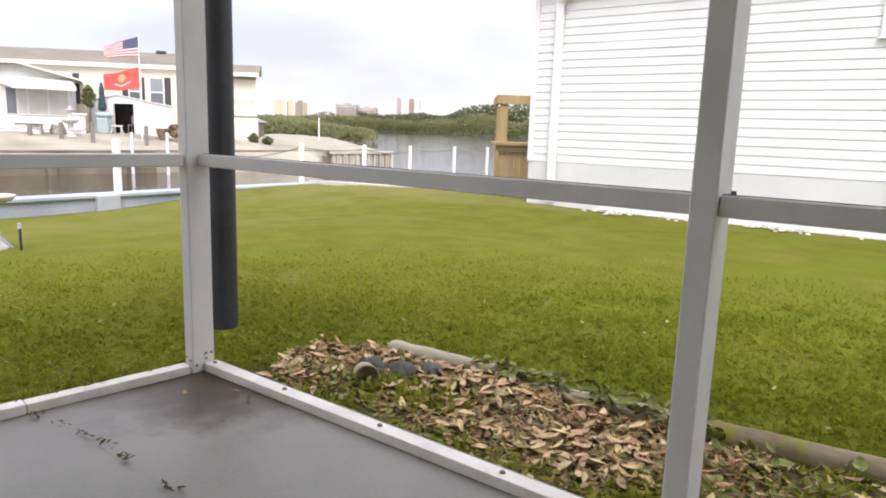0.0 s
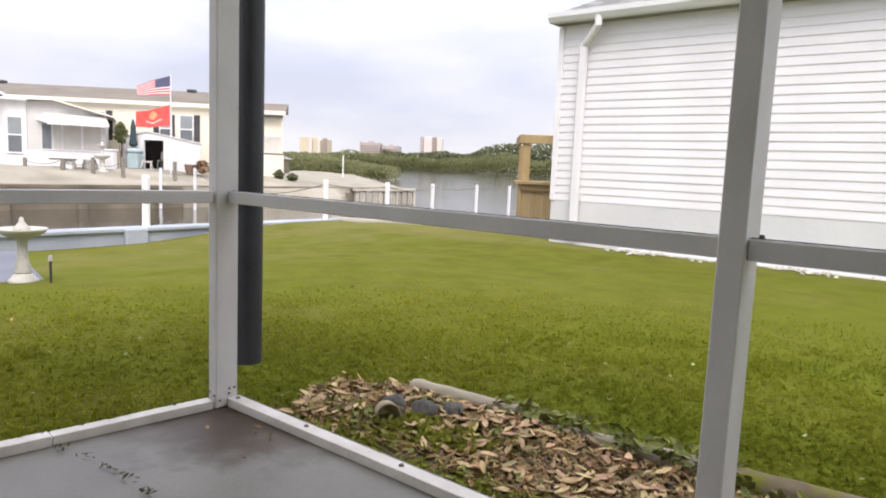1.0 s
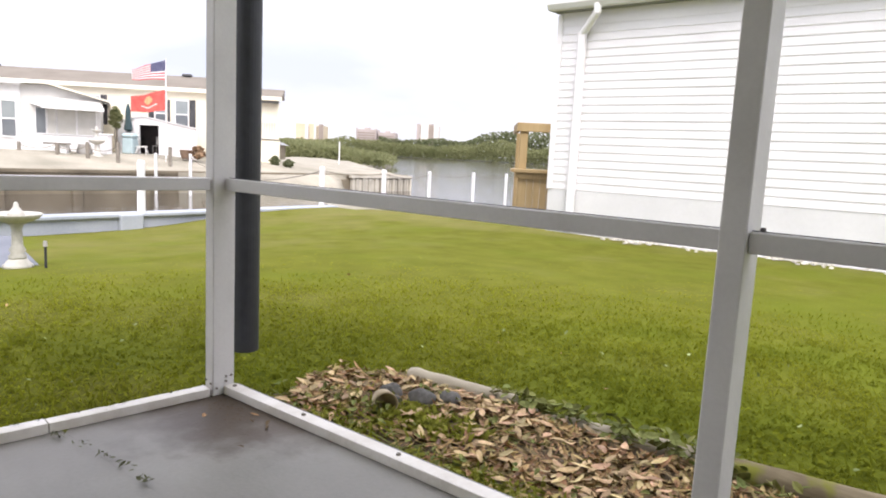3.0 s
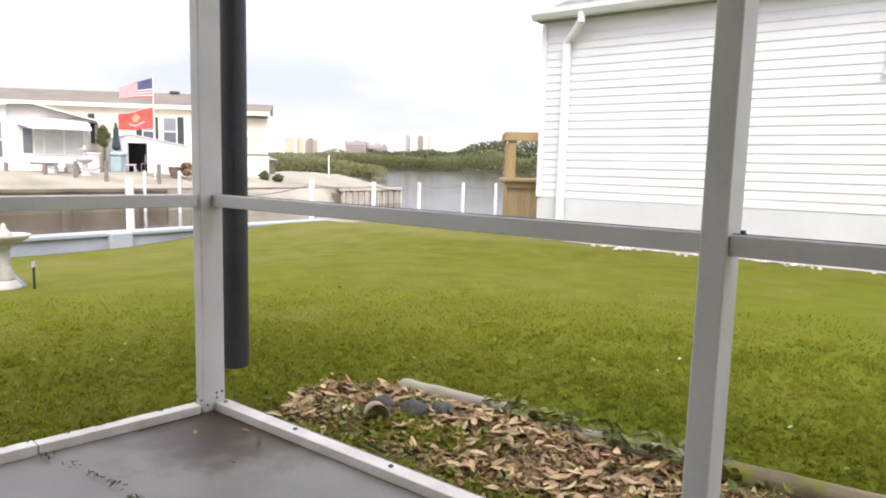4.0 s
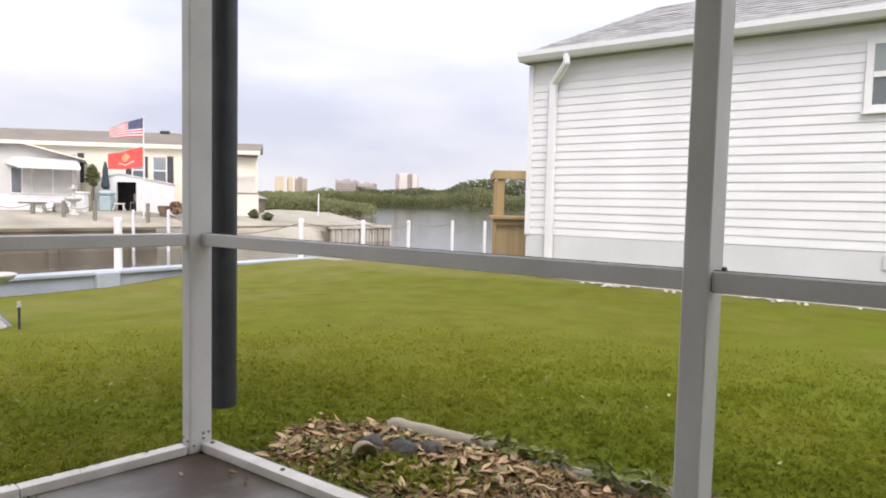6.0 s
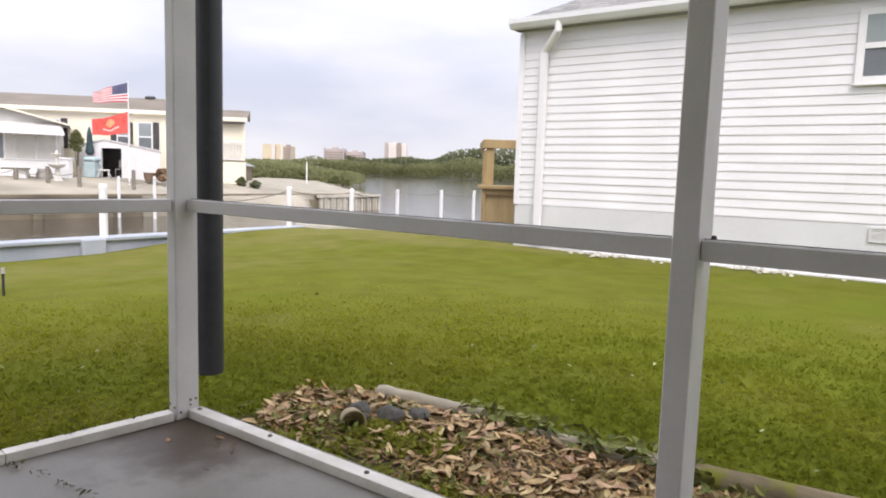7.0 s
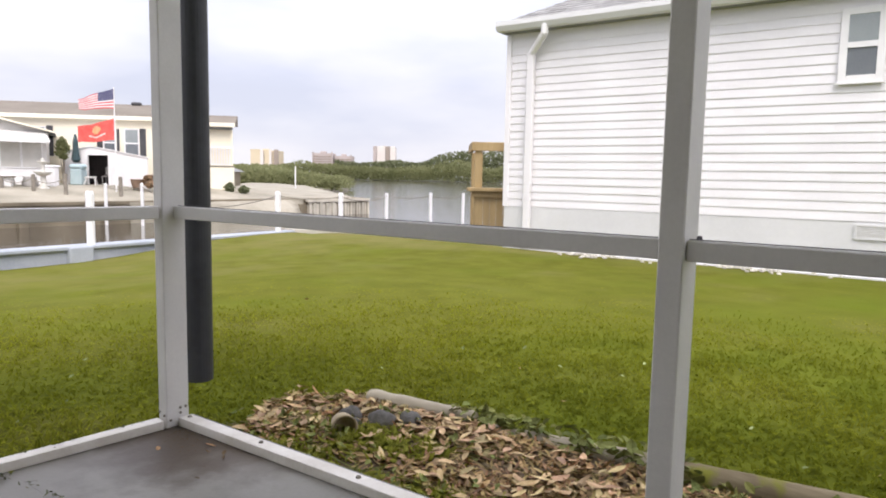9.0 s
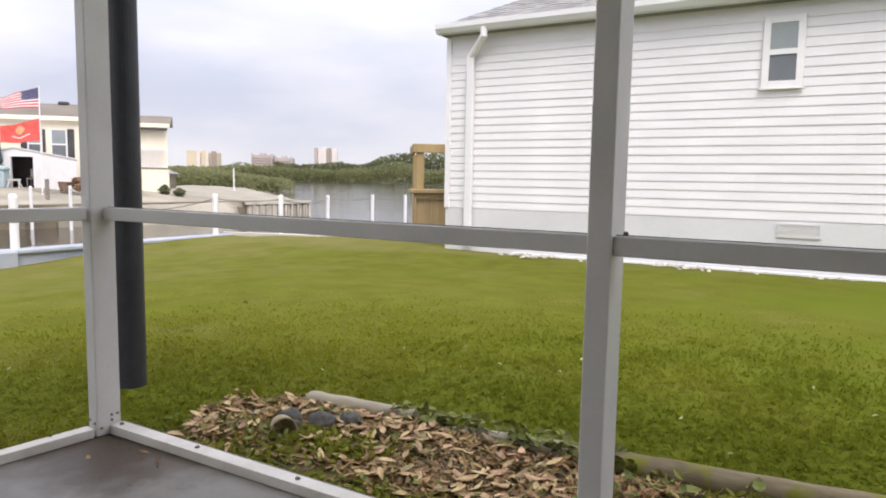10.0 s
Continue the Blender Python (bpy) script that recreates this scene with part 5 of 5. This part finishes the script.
# dirt and weeds on the porch floor
M_TUFT = surf("joint_weed", (0.05, 0.055, 0.02), (0.12, 0.125, 0.05), 20, 0.8, 0.0, island=True, rand=0.4)
for x, y, s in ((-2.38, 0.868, 0.9), (-2.26, 0.89, 0.7), (-2.14, 0.903, 0.8), (-2.02, 0.912, 0.8), (-1.9, 0.904, 1.1), (-1.65, 0.897, 1.1), (-1.52, 0.894, 0.6)):
    jw = thing("joint_weed", "small withered weed growing in the floor joint", "weed", "joint weeds", at=(x, y, 0.002))
    for k in range(int(9 * s) + 3):
        V, F = litter(1, lambda r: (r.gauss(0, 0.025 * s), r.gauss(0, 0.008), 0.004 + 0.012 * r.random()), int(-x * 1000) + 17 * k, (0.009 * s + 0.006, 0.02 * s + 0.009), 0.45, (0.2, 0.45))
        o = soup("leaf", V, F, M_TUFT)
        o.parent = jw
for x, y, L, light in ((-2.219, 1.297, 0.03, 1), (-2.05, 1.378, 0.025, 0), (-1.97, 1.385, 0.03, 0), (-1.903, 1.233, 0.02, 0), (-2.1, 1.43, 0.04, 1), (-2.0, 1.41, 0.03, 0)):
    V, F = litter(1, lambda r: (x, y, 0.006), int(x * -1000), (L, L * 1.1), 0.15, (0.35, 0.5))
    tagged(soup("stray_leaf", V, F, M_DRYI if light else M_SOIL), "small dry leaf lying on the porch floor", "leaf", "stray leaves")
V, F = litter(170, lambda r: (-2.31 + abs(r.gauss(0, 0.13)), 1.46 - abs(r.gauss(0, 0.07)), 0.003), 31, (0.004, 0.012), 0.2, (0.3, 0.6))
tagged(soup("corner_debris", V, F, M_CRUMB), "brown dirt and crumbs gathered in the porch corner", "dirt", kind="stuff")
V, F = litter(16, lambda r: (-2.42 - 0.114 * k1 + 0.01, 1.42 - k1, 0.036) if (k1 := r.uniform(0.05, 0.75)) else (0, 0, 0), 33, (0.006, 0.02), 0.3, (0.3, 0.6))
tagged(soup("track_debris", V, F, M_TUFT), "bits of dry grass on the sill track", "dirt", kind="stuff")

# white stones along the neighbour house
M_PEB = surf("white_pebble", (0.36, 0.34, 0.29), (0.58, 0.555, 0.49), 8, 0.8, 0.2, 40, island=True, rand=0.3)
rng = random.Random(12)
V, F = [], []
for _ in range(900):
    x, y = rng.uniform(-4.8, 5.5), 10.02 - abs(rng.gauss(0, 0.17))
    if noise.noise((x * 1.3, 0, 4)) < 0.05 and rng.random() < 0.9:
        continue
    s, z, k = rng.uniform(0.012, 0.036), ground_z(x, y) + 0.012, len(V)
    a = rng.uniform(0, 1.57)
    for i in range(5):
        V.append((x + s * math.cos(a + 1.2566 * i) * 1.2, y + s * math.sin(a + 1.2566 * i), z + 0.01))
    for i in range(5):
        V.append((x + 0.6 * s * math.cos(a + 1.2566 * i) * 1.2, y + 0.6 * s * math.sin(a + 1.2566 * i), z + 0.01 + s * 0.8))
    F.append(tuple(range(k + 5, k + 10)))
    F += [(k + i, k + (i + 1) % 5, k + 5 + (i + 1) % 5, k + 5 + i) for i in range(5)]
tagged(soup("pebble_strip", V, F, M_PEB), "scattered white pebbles along the house footing", "pebbles", kind="stuff")

# ---- grass ----


def grass_material():
    m = surf("grass_blades", (0.182, 0.192, 0.014), (0.272, 0.283, 0.026), 1.1, 0.9, 0.0, 8.0, island=True, rand=0.09, spec=0.03)
    dry_patches(m)
    return leafy(m, 0.6)


M_GRASS = grass_material()


def blades(name, count, x0, x1, y0, y1, hmin, hmax, wid, seed, label, fade=None, bend=(0.45, 0.5, 0.75)):
    """Bent tapering blades scattered over a stretch of the lawn, clear of porch, bed and paving."""
    g = np.random.default_rng(seed)
    x, y = g.uniform(x0, x1, count), g.uniform(y0, y1, count)
    edge = np.minimum(2.17 + 0.3 * (x + 2.34), 2.3) + 0.035 * g.standard_normal(count)
    left = np.maximum(-2.31 - 0.6 * (y - 1.79), -2.4) + 0.04 * g.standard_normal(count)
    thin = np.where(x > -0.8, 0.4, np.where(y < 1.76, 0.25, np.where((np.abs(x + 1.72) < 0.25) & (y < 2.02 + 0.3 * (x + 1.72)), 0.2, 0.03)))
    bed_ = (x > left) & (y > 1.5) & (y < edge) & (g.random(count) > thin)
    bed_ |= (y > 9.1) & (x > -5.8) & (g.random(count) < (y - 9.1) * 1.0)
    porch = (y < 1.56) & (x > -2.5 + 0.114 * np.minimum(0, y - 1.47))
    pave = (x < -6.1) & (x > -10.0) & (y < 2.57 - 0.23 * (x + 6.98)) & (x < -6.2 - 0.12 * (y + 3))
    keep = ~(bed_ | porch | pave) & (y < 10.04 + 0.06 * g.standard_normal(count)) | ((x < -6.1) & (y > 9.9) & (y < 11.35))
    keep &= (y < np.minimum(10.6 + 0.32 * (x + 11.4), 11.42) - 0.03) & (x > -11.6)
    if fade:
        k = np.clip((np.hypot(x, y) - fade[0]) / (fade[1] - fade[0]), 0, 1)
        keep &= g.random(count) > k * k * (3 - 2 * k)
    x, y = x[keep], y[keep]
    n = len(x)
    z = np.array([ground_z(a, b) for a, b in zip(x, y)])
    in_bed = (y > 1.56) & (x > -2.4) & (x < 0.95) & (y < np.minimum(2.17 + 0.3 * (x + 2.34), 2.3))
    z = np.where(in_bed, np.maximum(z, -0.047), z)
    clump = np.array([noise.noise((a * 2.1, b * 2.1, 1.0)) for a, b in zip(x, y)])
    h = g.uniform(hmin, hmax, n) * (1 + 0.55 * clump)
    w = wid * g.uniform(0.6, 1.3, n)
    a, lean = g.uniform(0, 6.2832, n), g.uniform(0.9, 2.0, n)
    dx, dy = np.cos(a), np.sin(a)
    sx_, sy_ = -dy * w / 2, dx * w / 2
    co = np.empty((n, 5, 3), dtype=np.float32)
    for i, (k, f, s) in enumerate(((0, 0, 1), (0, 0, -1), (bend[0], bend[1], 0.9), (bend[0], bend[1], -0.9), (bend[2], 1.0, 0))):
        co[:, i, 0] = x + dx * h * lean * f + sx_ * s
        co[:, i, 1] = y + dy * h * lean * f + sy_ * s
        co[:, i, 2] = z - 0.004 + h * k * (1 - 0.3 * lean * f)
    me = bpy.data.meshes.new(name)
    me.vertices.add(5 * n)
    me.vertices.foreach_set("co", co.ravel())
    base = (np.arange(n) * 5)[:, None]
    loops = (base + np.array([[0, 1, 3, 2, 2, 3, 4]])).ravel().astype(np.int32)
    me.loops.add(7 * n)
    me.loops.foreach_set("vertex_index", loops)
    me.polygons.add(2 * n)
    me.polygons.foreach_set("loop_start", (np.arange(n)[:, None] * 7 + np.array([[0, 4]])).ravel().astype(np.int32))
    me.update(calc_edges=True)
    me.validate()
    me.materials.append(M_GRASS)
    return tagged(new(name, me), label, "grass", kind="stuff")


blades("grass_near", 260000, -7.0, 4.5, -2.5, 7.5, 0.018, 0.046, 0.008, 1, "broad-bladed green lawn grass near the porch", (2.6, 6.6), (0.66, 0.3, 1.0))
blades("grass_far", 300000, -11.6, 6.5, -2.5, 11.4, 0.006, 0.014, 0.02, 3, "green lawn grass reaching to the seawall", (4.0, 8.5))
V, F = litter(14, lambda r: ((q := r.uniform(-4.8, 2.2)), (p := r.uniform(1.0 if q < -2.7 else 2.6, 4.6)), ground_z(q, p) + 0.035), 41, (0.015, 0.045), 0.5, (0.3, 0.6))
tagged(soup("lawn_leaves", V, F, M_DRYI), "pale dry leaves scattered in the near lawn", "leaf litter", kind="stuff")


# broad-leaved weeds in the near lawn
M_CLOVER = surf("lawn_weed", (0.135, 0.155, 0.012), (0.225, 0.245, 0.025), 3, 0.9, 0.0, 40, island=True, rand=0.25, spec=0.04)


def weed_spot(r):
    while True:
        x, y = r.uniform(-4.6, 2.4), r.uniform(-0.5, 4.4)
        if (y < 1.65 and x > -2.75) or (-2.45 < x and y < 2.42):
            continue
        if noise.noise((x * 1.4, y * 1.4, 9.0)) + 0.4 * (2.7 - math.hypot(x, y)) < r.uniform(-0.7, 0.6):
            continue
        return x, y, ground_z(x, y) + 0.01 + 0.02 * r.random()


V, F = litter(1500, weed_spot, 51, (0.012, 0.034), 0.4, (0.5, 0.9))
leafy(M_CLOVER, 0.5)
tagged(soup("lawn_weeds", V, F, M_CLOVER), "broad-leaved weeds growing through the near lawn", "weeds", kind="stuff")

# yellow-green grassy weeds growing through the bed
M_BEDGRASS = leafy(surf("bed_grass", (0.18, 0.19, 0.022), (0.38, 0.385, 0.075), 9, 0.85, 0.0, 60, island=True, rand=0.35, spec=0.06), 0.45)


def bed_grass_spot(r):
    while True:
        k = r.random()
        if k < 0.76:
            x, y = r.uniform(-1.05, 0.85), r.uniform(1.58, 2.28)
            if noise.noise((x * 4, y * 5, 3.3)) < r.uniform(-0.5, 0.25) or x < -0.92 + 0.9 * (y - 1.6):
                continue
        elif k < 0.9:
            x, y = r.uniform(-2.2, -0.5), 1.6 + abs(r.gauss(0, 0.06))
            if noise.noise((x * 4, 0, 5.1)) < r.uniform(-0.4, 0.2):
                continue
        else:
            x, y = r.gauss(-1.74, 0.13), r.gauss(1.88, 0.07)
        return x, y, -0.034 + 0.016 * r.random()


tagged(soup("bed_grass", *litter(3900, bed_grass_spot, 61, (0.025, 0.075), 0.55, (0.12, 0.34)), M_BEDGRASS), "yellow-green grassy weeds growing through the leaf bed", "weeds", kind="stuff")

# pale small leaves and clover heads scattered in the near lawn
M_PALE = surf("pale_clover", (0.18, 0.22, 0.08), (0.33, 0.37, 0.18), 20, 0.9, 0.0, 90, island=True, rand=0.3, spec=0.05)


def pale_spot(r):
    if r.random() < 0.5:
        x, y = r.uniform(-4.4, -2.75), r.uniform(-0.4, 2.4)
    else:
        x, y = r.uniform(-2.4, 2.0), r.uniform(2.55, 3.9)
    return x, y, ground_z(x, y) + 0.035


tagged(soup("clover_flecks", *litter(60, pale_spot, 52, (0.016, 0.036), 0.4, (0.4, 0.8)), M_PALE), "tiny pale clover leaves and heads in the near lawn", "clover", kind="stuff")

# grass growing over the sill track
r5 = random.Random(77)
gt5 = thing("grass_tuft", "thin grass tuft growing up over the sill track", "grass", at=(-2.5, 1.03, -0.002))
for k in range(26):
    bx5, by5 = r5.gauss(0, 0.012), r5.gauss(0, 0.05)
    hx5, hy5 = bx5 + r5.gauss(0.03, 0.03), by5 + r5.gauss(0, 0.04)
    h5 = r5.uniform(0.03, 0.075)
    tuft = bmesh.new()
    C(tuft, (bx5, by5, 0), (0.5 * (bx5 + hx5), 0.5 * (by5 + hy5), 0.7 * h5), 0.0016, 0.0014, seg=4)
    C(tuft, (0.5 * (bx5 + hx5), 0.5 * (by5 + hy5), 0.7 * h5), (hx5, hy5, h5), 0.0014, 0.0005, seg=4)
    part("blade", tuft, M_GRASS, gt5)
